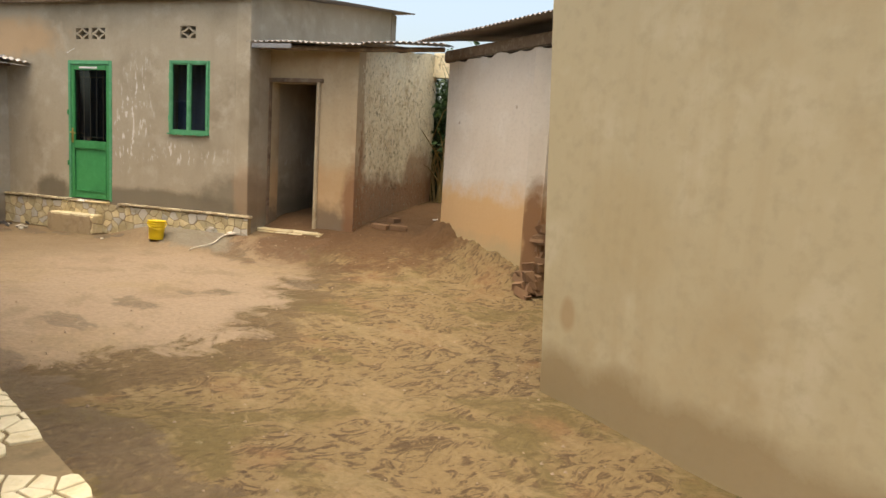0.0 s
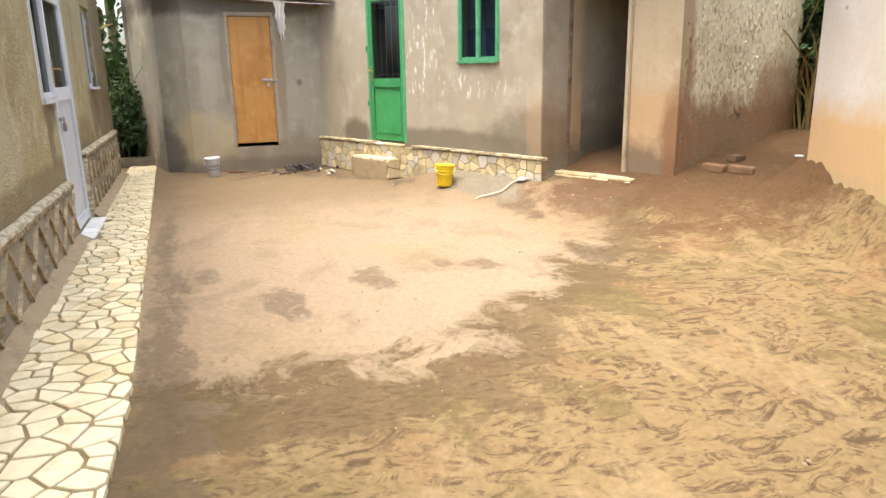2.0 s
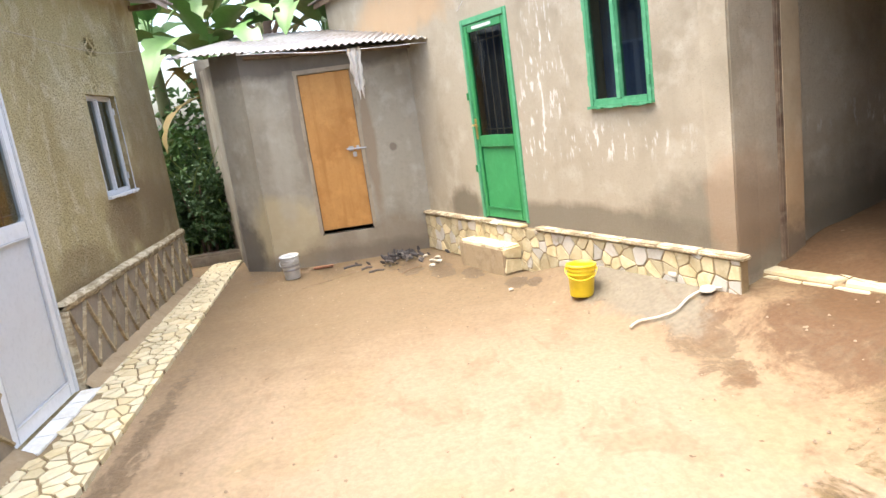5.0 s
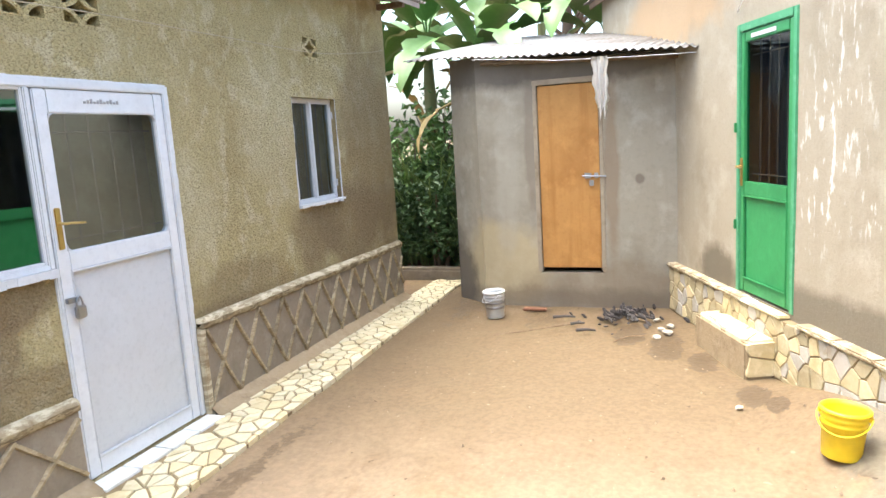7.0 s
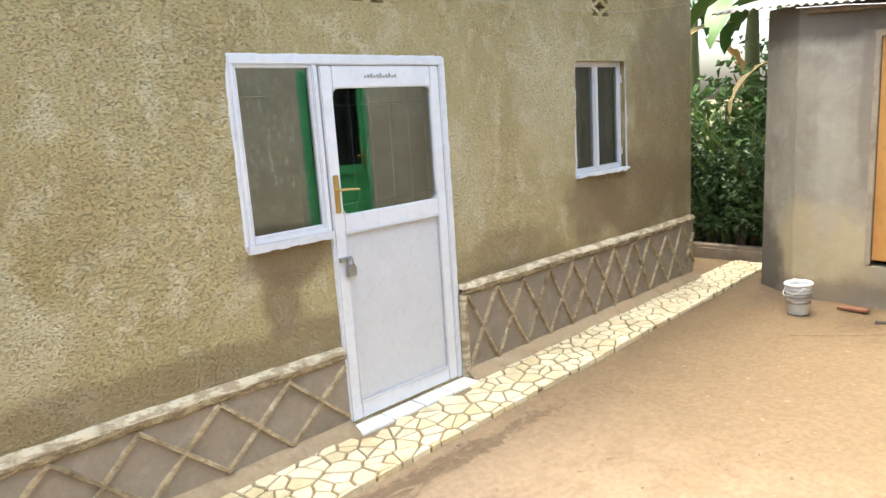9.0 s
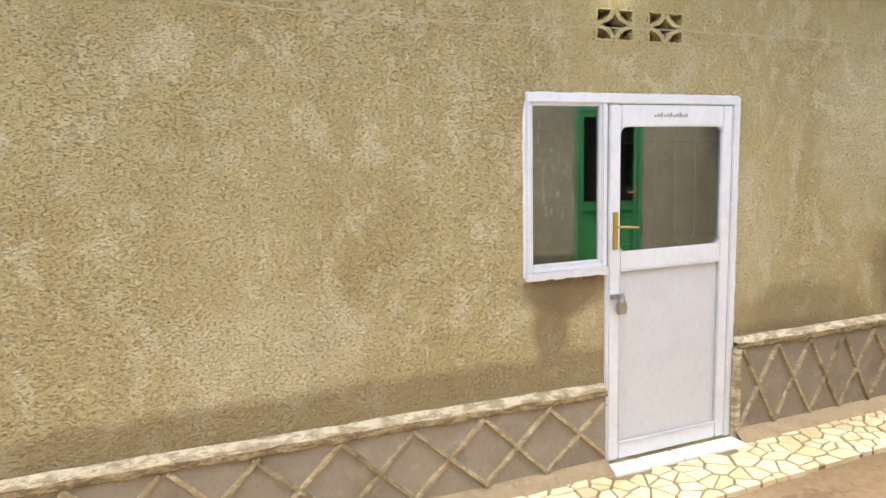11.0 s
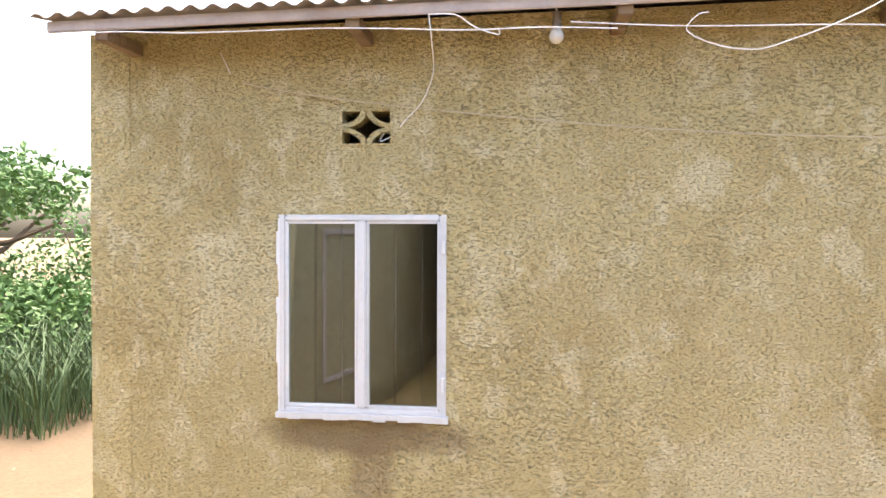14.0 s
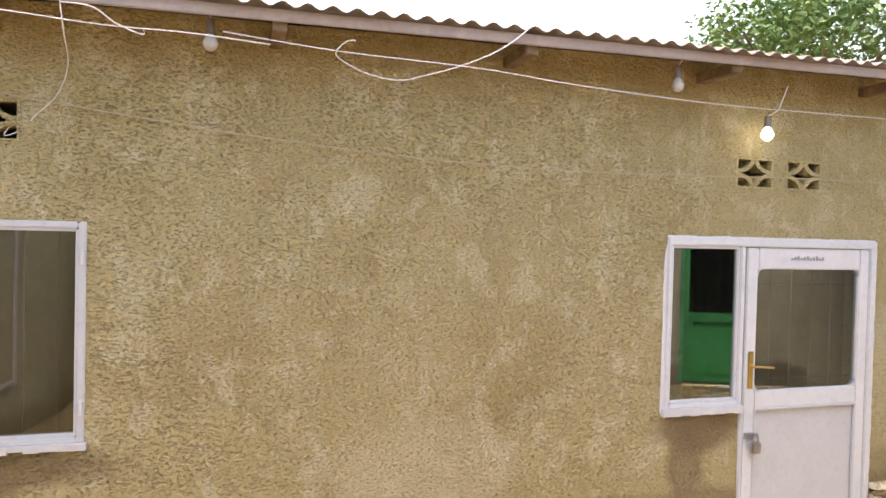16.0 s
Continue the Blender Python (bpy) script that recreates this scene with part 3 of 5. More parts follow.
def casement(name, m, w, h, material, label, bar=0.03, set_in=0.0, sill=0.014, bars=True, glass=None):
    """A two-leaf steel window in the opening whose lower left corner is at m."""
    t = thing(name, m, label, "window", kind="structure")
    v0, v1 = set_in - 0.012, set_in + 0.035
    part("window_frame", bar_frame(0, 0, w, h, bar, v0, v1), material, t)
    part("mullion", boxes((w / 2 - 0.022, v0 - 0.004, bar, w / 2 + 0.022, v1, h - bar), bevel=0.006), material, t)
    for u0, u1 in ((bar, w / 2 - 0.022), (w / 2 + 0.022, w - bar)):
        leaf = part("casement", bar_frame(u0, bar, u1, h - bar, 0.012, v0 + 0.006, v1 - 0.004, 0.003), material, t)
        pane(u0 + 0.012, bar + 0.012, u1 - 0.012, h - bar - 0.012, v0 + 0.02, leaf, glass=glass)
    bm = bmesh.new()
    rnd = random.Random(len(label))
    k = 14
    for i in range(k):
        a, b = -0.012 + (w + 0.024) * i / k, -0.012 + (w + 0.024) * (i + 1) / k
        box(bm, a, -0.03 - 0.006 * rnd.random(), -sill - 0.014 * rnd.random(), b, 0.03, 0.004)
    part("window_sill", bm, material, t, "thick ragged painted mortar sill")
    bm = bmesh.new()
    for i in range(12):
        a, b = h * i / 12, h * (i + 1) / 12
        for u in (-0.006 - 0.012 * rnd.random(), w - 0.006 - 0.004 * rnd.random()):
            box(bm, u, -0.0035, a, u + 0.02, 0.0, b)
    part("painted_margin", bm, material, t)
    for w_ in (0.16 * h, 0.84 * h):
        part("hinge", tube(bmesh.new(), [(w - 0.012, v0 - 0.008, w_ - 0.03), (w - 0.012, v0 - 0.008, w_ + 0.03)], 0.009, None, 8), material, t)
    if bars:
        bm = bmesh.new()
        for i in range(1, 6):
            u = w * i / 6
            tube(bm, [(u, 0.13, 0.01), (u, 0.13, h - 0.01)], 0.006, None, 5)
        part("grille", bm, M_RUST, t, "thin upright steel bars")
    return t


def lever(parent, u, w, v, flip=1):
    part("handle_plate", boxes((u - 0.018, v - 0.008, w - 0.11, u + 0.018, v, w + 0.1), bevel=0.004), M_BRASS, parent, "brass handle plate")
    part("door_handle", tube(bmesh.new(), [(u, v, w + 0.02), (u, v - 0.045, w + 0.02), (u + flip * 0.03, v - 0.05, w + 0.02), (u + flip * 0.12, v - 0.05, w + 0.012)], 0.008, 0.006, 8), M_BRASS, parent, "brass lever handle")


def panel_door(parent, u0, w0, u1, w1, v, material, rail, stile=0.075, top_bar=0.11, corner=0.04, glass=None):
    """A steel door leaf with a glazed upper half and a pressed lower panel."""
    w, mid = u1 - u0, w0 + rail
    leaf = part("leaf", boxes((u0, v, w0, u0 + stile, v + 0.04, w1), (u1 - stile, v, w0, u1, v + 0.04, w1), (u0 + stile, v, w1 - top_bar, u1 - stile, v + 0.04, w1), (u0 + stile, v, mid, u1 - stile, v + 0.04, mid + 0.1), (u0 + stile, v, w0, u1 - stile, v + 0.04, w0 + 0.1), bevel=0.006), material, parent)
    part("lower_panel", boxes((u0 + stile, v + 0.014, w0 + 0.1, u1 - stile, v + 0.03, mid), bevel=0.004), material, leaf)
    mould = boxes((u0 + stile - 0.006, v - 0.008, w0 + 0.092, u1 - stile + 0.006, v + 0.006, w0 + 0.108), (u0 + stile - 0.006, v - 0.008, mid - 0.012, u1 - stile + 0.006, v + 0.006, mid + 0.004), (u0 + stile - 0.006, v - 0.006, w0 + 0.1, u0 + stile + 0.008, v + 0.006, mid), (u1 - stile - 0.008, v - 0.006, w0 + 0.1, u1 - stile + 0.006, v + 0.006, mid), bevel=0.004)
    part("moulding", mould, material, leaf)
    # corner pieces round off the glazed opening
    bm = bmesh.new()
    a, b, c, d = u0 + stile, mid + 0.1, u1 - stile, w1 - top_bar
    if corner:
        for cx, cz, sx, sz in ((a, b, 1, 1), (c, b, -1, 1), (c, d, -1, -1), (a, d, 1, -1)):
            arc = [(cx + sx * corner * (1 - math.cos(q)), cz + sz * corner * (1 - math.sin(q))) for q in (radians(15 * k) for k in range(7))]
            for vv in (v + 0.002, v + 0.036):
                bm.faces.new([bm.verts.new((x, vv, z)) for x, z in [(cx, cz)] + arc])
            for (x0, z0), (x1, z1) in zip(arc, arc[1:]):
                bm.faces.new([bm.verts.new(q) for q in ((x0, v + 0.002, z0), (x1, v + 0.002, z1), (x1, v + 0.036, z1), (x0, v + 0.036, z0))])
        part("corner_gusset", bm, material, leaf)
    else:
        bm.free()
    pane(a, b, c, d, v + 0.02, leaf, glass=glass)
    g = bmesh.new()
    for i in range(1, 5):
        u = a + (c - a) * i / 5
        tube(g, [(u, v + 0.06, b), (u, v + 0.06, d)], 0.005, None, 5)
    for w_ in (b + 0.05, d - 0.09):
        tube(g, [(a, v + 0.06, w_), (c, v + 0.06, w_)], 0.005, None, 5)
    part("grille", g, M_RUST, leaf, "thin steel security grille")
    return leaf


# ---- south house ----
S = F(-2.36, 0.71, 0, 180)
SL = 9.28


def sp(u, v, w):
    return S @ pose(u, v, w)


vents_s = [(1.23, 2.42), (4.97, 2.385), (5.31, 2.385), (7.64, 2.42)]
holes_s = [(0.945, 1.175, 1.73, 2.10), (4.54, 1.17, 5.04, 2.10), (5.04, 0.03, 5.98, 2.10), (7.38, 1.22, 8.11, 2.09)]
holes_s += [(u, w, u + VW, w + VH) for u, w in vents_s]
wall("wall_south", S, SL, lambda u: 2.965 + 0.017 * u, 0.2, holes_s, M_SOUTH, "rough ochre rendered house wall with damp stains", wobble=0.02)
wall("wall_south_west", F(-11.64, 0.706, 0, -90), 5.0, lambda u: 2.93 + 0.17 * min(u, 5 - u), 0.2, [], M_SOUTH, "ochre rendered gable end of the house")
wall("wall_south_east", F(-2.36, -4.29, 0, 90), 5.0, lambda u: 2.93 + 0.17 * min(u, 5 - u), 0.2, [], M_SOUTH, "ochre rendered end wall of the house")
wall("wall_south_back", F(-11.64, -4.3, 0, 0), SL, lambda u: 2.93, 0.2, [], M_SOUTH, "plain rear wall of the house")
wall("wall_inner", F(-2.6, -1.3, 0, 180), 8.9, lambda u: 2.9, 0.12, [(5.2, 0, 6.0, 2.0)], M_SHED, "plain grey partition wall inside the house")
wall("wall_partition", F(-4.6, 0.5, 0, -90), 1.7, lambda u: 2.9, 0.12, [], M_SHED, "plain grey cross wall inside the house")
part("floor_inner", boxes((-11.4, -4.0, 0.02, -2.6, 0.5, 0.06)), M_SHED)["kind"] = "structure"
corrugated("roof_south", pose(-2.32, 1.06, 2.945, 0, -0.97, 180), 9.73, 2.86, M_RUST, "dull corrugated zinc roof of the house", rise=0.5, pitch=0.1, amp=0.012)
corrugated("roof_south_back", pose(-12.05, -4.72, 2.955, 0, 0, 0), 9.85, 2.86, M_RUST, "dull corrugated zinc roof behind the ridge", rise=0.5)
fascia = part("trim_fascia", boxes((0.04, 0.04, -0.06, 9.63, 0.06, -0.012), bevel=0.004), M_FASCIA)
fascia.matrix_basis = pose(-2.32, 1.06, 2.945, 0, -0.97, 180)
tagged(fascia, "pinkish weathered fascia board under the eave", "trim", kind="structure")
for i in range(9):
    x = -2.6 - i * 1.12
    tagged(part("rafter", boxes((x - 0.03, 0.5, 2.85 - 0.017 * (x + 2.36), x + 0.03, 0.995, 2.905 - 0.017 * (x + 2.36)), bevel=0.004), M_WOOD), "brown sawn rafter end under the eave", "rafter", "rafters under the eave")

for u, w in vents_s:
    vent_block(sp(u, 0, w), M_SOUTH, "pierced cement vent block in the ochre wall")

# window by the east corner and the narrower one to the west
casement("window_1", sp(0.945, 0, 1.175), 0.785, 0.925, M_WHITE, "white painted two-leaf steel window with dark glass")
casement("window_2", sp(7.38, 0, 1.22), 0.73, 0.87, M_WHITE, "white two-leaf steel window with tinted panes", set_in=0.055)

# white door with a sidelight window under one frame
d1 = thing("door_1", S, "white steel door with sidelight window and brass handle", "door", kind="structure")
part("door_frame", boxes((4.54, -0.014, 2.055, 5.98, 0.05, 2.10), (4.54, -0.014, 1.17, 4.57, 0.05, 2.055), (5.012, -0.014, 1.17, 5.045, 0.05, 2.055), (4.57, -0.014, 1.17, 5.012, 0.05, 1.2), (5.94, -0.014, 0.03, 5.98, 0.05, 2.055), (5.04, -0.01, 0.03, 5.06, 0.05, 1.17), bevel=0.006), M_WHITE, d1)
part("sidelight_frame", bar_frame(4.57, 1.2, 5.012, 2.055, 0.014, -0.004, 0.03, 0.004), M_WHITE, d1)
pane(4.584, 1.214, 4.998, 2.041, 0.014, d1, "sidelight_pane")
leaf1 = panel_door(d1, 5.062, 0.035, 5.938, 2.052, -0.006, M_WHITE, 1.11, 0.075, 0.12)
lever(leaf1, 5.10, 1.37, -0.006)
bm = bmesh.new()
for i in range(11):
    box(bm, 5.36 + i * 0.022, -0.0085, 1.985, 5.374 + i * 0.022, -0.006, 1.985 + 0.012 + 0.006 * (i % 3))
part("lettering", bm, M_STEEL, leaf1, "row of small worn grey letters")
padlock = part("padlock", boxes((5.10, -0.05, 0.90, 5.16, -0.022, 0.965), bevel=0.006), M_STEEL, d1, "hanging steel padlock")
part("shackle", tube(bmesh.new(), [(5.11 + 0.02 - 0.018 * math.cos(a), -0.036, 0.965 + 0.05 * math.sin(a)) for a in (math.pi * k / 8 for k in range(9))], 0.005, None, 6), M_STEEL, padlock)
part("hasp", boxes((5.07, -0.03, 0.985, 5.14, -0.006, 1.012), bevel=0.003), M_STEEL, d1)
bm = bmesh.new()
rnd = random.Random(3)
for i in range(9):
    a, b = 4.53 + 0.057 * i, 4.53 + 0.057 * (i + 1)
    box(bm, a, -0.03 - 0.003 * rnd.random(), 1.138 - 0.008 * rnd.random(), b, 0.02, 1.174)
part("window_sill", bm, M_WHITE, d1, "ragged white mortar sill")
bm = bmesh.new()
for i in range(72):
    a, b = 0.03 + 2.07 * i / 72, 0.03 + 2.07 * (i + 1) / 72
    box(bm, 5.976, -0.004, a, 5.994 + 0.007 * noise.noise(Vector((3, 0, a * 14))) + 0.003 * rnd.random(), 0, b)
    if b > 1.17:
        box(bm, 4.525 + 0.005 * noise.noise(Vector((9, 0, a * 14))) - 0.003 * rnd.random(), -0.004, a, 4.544, 0, b)
for i in range(25):
    a, b = 4.54 + 1.44 * i / 25, 4.54 + 1.44 * (i + 1) / 25
    box(bm, a, -0.004, 2.096, b, 0, 2.108 + 0.004 * rnd.random())
part("painted_margin", bm, M_WHITE, d1, "uneven white paint round the frame")

# threshold of pale tiles
for i in range(4):
    u = 5.02 + i * 0.245
    tile = boxes((u, -0.15, 0.0, u + 0.238, -0.012, 0.022), bevel=0.004)
    t = part("threshold_tile", tile, M_TILE)
    t.matrix_basis = S
    tagged(t, "white rectangular threshold tile before the door", "tile", "threshold tiles")


# plinth: a cement skirt with raised crossing ribs under a rounded cap
def plinth(u0, u1, h0, h1, label):
    t = thing("plinth", S, label, "plinth", kind="structure")
    top = lambda u: h0 + (h1 - h0) * (u - u0) / (u1 - u0)
    bm = bmesh.new()
    n = int((u1 - u0) / 0.25)
    for i in range(n):
        a, b = u0 + (u1 - u0) * i / n, u0 + (u1 - u0) * (i + 1) / n
        vs = [bm.verts.new(q) for q in ((a, -0.035, -0.1), (b, -0.035, -0.1), (b, -0.03, top(b) - 0.04), (a, -0.03, top(a) - 0.04), (b, 0.004, top(b) - 0.04), (a, 0.004, top(a) - 0.04))]
        bm.faces.new(vs[:4])
        bm.faces.new((vs[3], vs[2], vs[4], vs[5]))
    for u in (u0, u1):
        bm.faces.new([bm.verts.new(q) for q in ((u, -0.035, -0.1), (u, 0.004, -0.1), (u, 0.004, top(u) - 0.04), (u, -0.03, top(u) - 0.04))])
    bmesh.ops.remove_doubles(bm, verts=bm.verts[:], dist=0.0005)
    part("skirt", bm, M_PLINTH, t)
    n = int((u1 - u0) / 0.04)
    # ledge in two strips: a lighter top and a darker front face
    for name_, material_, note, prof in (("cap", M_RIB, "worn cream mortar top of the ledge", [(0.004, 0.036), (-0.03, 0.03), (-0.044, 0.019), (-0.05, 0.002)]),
                                         ("cap_face", M_RIBDARK, "darker chipped mortar face of the ledge", [(-0.05, 0.002), (-0.049, -0.03), (-0.044, -0.037), (-0.028, -0.038)])):
        bm = bmesh.new()
        rows = []
        for i in range(n + 1):
            u = u0 + (u1 - u0) * i / n
            dz = 0.005 * noise.noise(Vector((u * 2.2, 7, h0)))
            row = []
            for v, w in prof:
                k = noise.noise(Vector((u * 7, w * 40, h0))) * 0.006 + noise.noise(Vector((u * 19, w * 60, h0))) * 0.004
                row.append(bm.verts.new((u, v + (k if v < 0 else 0), top(u) + w + dz + 0.8 * k)))
            rows.append(row)
        for a, b in zip(rows, rows[1:]):
            for i in range(len(prof) - 1):
                bm.faces.new((a[i], b[i], b[i + 1], a[i + 1]))
        for row, u in ((rows[0], u0), (rows[-1], u1)):
            bm.faces.new(row + [bm.verts.new((u, 0.004, top(u) + prof[-1][1]))])
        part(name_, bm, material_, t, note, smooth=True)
    step = 0.385 if u0 < 3 else 0.3
    k = 0
    rnd = random.Random(int(u0 * 10))
    u = u0 + 0.03
    lo = 0.075
    while u < u1 - 0.06:
        for s in (1, -1):
            ua, ub = (u, u + step) if s > 0 else (u + step, u)
            ua += rnd.uniform(-0.02, 0.02)
            ub += rnd.uniform(-0.02, 0.02)
            pa, pb = Vector((ua, 0, lo)), Vector((ub, 0, top(min(u1, max(u0, ub))) - 0.045))
            if max(ua, ub) > u1 - 0.01:
                f = (u1 - 0.01 - min(ua, ub)) / abs(ub - ua)
                if s > 0:
                    pb = pa.lerp(pb, f)
                else:
                    pa = pb.lerp(pa, f)
            d = (pb - pa)
            if d.length < 0.08:
                continue
            dn = d.normalized()
            nrm = Vector((-dn.z, 0, dn.x))
            bm = bmesh.new()
            rows = []
            m_ = 9
            for i in range(m_ + 1):
                c = pa + d * i / m_
                w_ = 0.013 + 0.006 * noise.noise(Vector((c.x * 9, c.z * 9, s)))
                z_ = 0.017 + 0.006 * noise.noise(Vector((c.x * 7, c.z * 7, s + 5)))
                rows.append([bm.verts.new((q.x, v, q.z)) for q, v in ((c - nrm * w_, -0.03), (c - nrm * w_ * 0.6, -0.034 - z_), (c + nrm * w_ * 0.6, -0.034 - z_), (c + nrm * w_, -0.03))])
            for a, b in zip(rows, rows[1:]):
                for i in range(3):
                    bm.faces.new((a[i], a[i + 1], b[i + 1], b[i]))
            bm.faces.new(rows[0])
            bm.faces.new(rows[-1][::-1])
            part("rib", bm, M_RIB2, t)
        u += step
    # sloping cement fillet at the foot
    bm = bmesh.new()
    n = int((u1 - u0) / 0.12)
    rows = []
    for i in range(n + 1):
        u = u0 + (u1 - u0) * i / n
        w_ = 0.10 + 0.03 * noise.noise(Vector((u * 2, 1, 1)))
        rows.append([bm.verts.new(q) for q in ((u, -0.03, 0.075 + 0.015 * noise.noise(Vector((u * 3, 0, 2)))), (u, -0.06, 0.055), (u, -0.04 - w_, 0.012), (u, -0.05 - w_, -0.03))])
    for a, b in zip(rows, rows[1:]):
        for i in range(3):
            bm.faces.new((a[i], b[i], b[i + 1], a[i + 1]))
    bm.faces.new(rows[0])
    bm.faces.new(rows[-1][::-1])
    part("fillet", bm, M_FILLET, t, "smeared sandy mortar at the foot", smooth=True)
    return t


plinth(0.0, 5.03, 0.54, 0.475, "brown cement plinth with raised criss-cross ribs")
pw = plinth(6.0, SL, 0.62, 0.60, "brown cement plinth with crossing ribs and cream ledge")
part("edge_strip", boxes((5.985, -0.05, 0.0, 6.03, -0.003, 0.588), bevel=0.006), M_RIB, pw)

# ---- shed ----
SHED = F(-11.45, 1.45, 0, 90)
SHW = 2.13
CH = 0.28
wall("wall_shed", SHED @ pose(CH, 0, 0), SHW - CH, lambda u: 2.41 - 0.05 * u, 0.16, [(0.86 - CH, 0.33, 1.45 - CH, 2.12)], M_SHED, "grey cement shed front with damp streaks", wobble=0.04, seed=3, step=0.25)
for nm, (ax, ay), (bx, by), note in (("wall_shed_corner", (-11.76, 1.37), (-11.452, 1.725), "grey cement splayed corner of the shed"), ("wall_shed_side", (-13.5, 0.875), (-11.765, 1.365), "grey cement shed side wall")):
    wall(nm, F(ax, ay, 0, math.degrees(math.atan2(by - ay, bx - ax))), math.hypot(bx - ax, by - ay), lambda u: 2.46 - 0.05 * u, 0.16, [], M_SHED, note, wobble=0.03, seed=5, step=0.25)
wall("wall_shed_back", F(-13.4, 3.9, 0, -90), 3.0, lambda u: 2.6, 0.15, [], M_SHED, "plain shed rear wall")
wall("wall_shed_inner", F(-12.6, 1.3, 0, 90), 2.0, lambda u: 2.3, 0.1, [], M_DARK, "dark wall inside the shed")
RM = Matrix.Translation((-11.5, 0.98, 2.47)) @ Euler((0, 0, radians(80))).to_matrix().to_4x4() @ Euler((0, radians(3.3), 0)).to_matrix().to_4x4()
corrugated("roof_shed", RM, 3.12, 2.3, M_ZINC, "pale weathered corrugated sheets over the shed", rise=0.42, sag=0.035, edge=0.03)
tagged(part("shed_beam", tube(bmesh.new(), [(-11.42, 1.8, 2.375), (-11.41, 2.5, 2.335), (-11.4, 3.6, 2.27)], 0.025, 0.022, 8), M_WOOD), "rough round pole under the shed roof", "beam", kind="structure")
d2 = thing("door_2", SHED, "worn orange-brown wooden shed door, shut and bolted", "door", kind="structure")
part("door_frame", boxes((0.83, -0.012, 0.34, 0.872, 0.06, 2.16), (1.442, -0.012, 0.34, 1.482, 0.06, 2.16), (0.83, -0.014, 2.12, 1.482, 0.06, 2.17), bevel=0.006), M_SHEDTRIM, d2, "grey cement-smeared frame")
lf2 = part("leaf", boxes((0.876, 0.01, 0.38, 1.438, 0.04, 2.115), bevel=0.004), M_ORANGE, d2)
bolt = part("bolt", tube(bmesh.new(), [(1.28, -0.012, 1.26), (1.50, -0.012, 1.25)], 0.008, None, 8), M_STEEL, lf2, "sliding steel bolt")
part("bolt_plate", boxes((1.3, -0.004, 1.235, 1.36, 0.01, 1.285), (1.39, -0.004, 1.235, 1.425, 0.01, 1.285), bevel=0.002), M_STEEL, lf2)
part("padlock", boxes((1.345, -0.03, 1.165, 1.385, -0.006, 1.22), bevel=0.005), M_STEEL, lf2, "small steel padlock")
bm = tube(bmesh.new(), [(-11.3, 1.75, 2.4), (-11.08, 2.2, 2.345), (-10.99, 2.6, 2.29), (-11.0, 3.3, 2.26), (-11.05, 3.9, 2.25), (-10.2, 4.03, 2.5)], 0.003, None, 5)
tagged(part("clothes_line", bm, M_WIRE), "thin wire line under the shed roof edge", "wire")

# cloth hung on the line, folded in loose pleats
bm = bmesh.new()
rows = []
for j in range(13):
    w_ = 0.13 * (1 - 0.45 * (j / 12) ** 2) * (1 + 0.15 * math.sin(j * 1.7))
    row = []
    for i in range(15):
        k = i / 14
        drop = 0.55 * j / 12 * (1 - 0.25 * abs(math.sin(k * 7 + 1)) * (j / 12) ** 3)
        row.append(bm.verts.new((-10.95 + 0.03 * math.sin(k * 14 + j * 0.3), 2.97 + w_ * (k - 0.5) + 0.02 * j / 12 + 0.003 * math.sin(j), 2.285 - drop)))
    rows.append(row)
for a, b in zip(rows, rows[1:]):
    for i in range(14):
        bm.faces.new((a[i], a[i + 1], b[i + 1], b[i]))
bmesh.ops.solidify(bm, geom=bm.faces[:], thickness=0.006)
tagged(part("hanging_cloth", bm, M_CLOTH, smooth=True), "tattered off-white cloth hung from the shed roof", "cloth")

# ---- north house ----
GW = F(-11.47, 3.56, 0, 22)
NW = F(-13.57, 2.711, 0, 22)


def gp(u, v, w):
    return GW @ pose(u, v, w)


OFF = 2.265
gv_ = [(1.33, 2.62), (1.62, 2.62), (3.12, 2.63)]
holes_n = [(1.197 + OFF, 0.44, 1.98 + OFF, 2.345), (2.95 + OFF, 1.425, 3.58 + OFF, 2.36)] + [(u + OFF, w, u + OFF + VW, w + VH) for u, w in gv_]
wall("wall_north", NW, 6.47, lambda u: 3.17, 0.2, holes_n, M_GREENWALL, "beige-grey rendered house front with white scrape marks", wobble=0.015, seed=2)
wall("wall_north_side", F(-7.572, 5.122, 0, 112), 4.06, lambda u: 3.17 + 0.155 * u, 0.2, [], M_GREENWALL, "beige rendered side wall rising under the roof slope")
wall("wall_north_back", NW @ pose(0, 4.2, 0), 6.4, lambda u: 3.8, 0.2, [], M_GREENWALL, "plain rear wall of the north house")
wall("wall_north_west", NW @ pose(0, 4.2, 0, 0, 0, -90), 4.0, lambda u: 3.8 - 0.155 * u, 0.2, [], M_GREENWALL, "plain end wall of the north house")
corrugated("roof_north", NW @ pose(-0.3, -0.14, 3.19), 7.0, 4.7, M_RUST, "dull corrugated zinc roof of the north house", rise=0.68)
tagged(part("trim_eave", boxes((-0.2, -0.1, 3.11, 6.6, -0.075, 3.175), bevel=0.004), M_WOOD), "weathered eave board of the north house", "trim", kind="structure").matrix_basis = NW
for u, w in gv_:
    vent_block(gp(u, 0, w), M_GREENWALL, "pierced cement vent block in the beige wall")
d3 = thing("door_3", GW, "green steel door with dark glass upper half", "door", kind="structure")
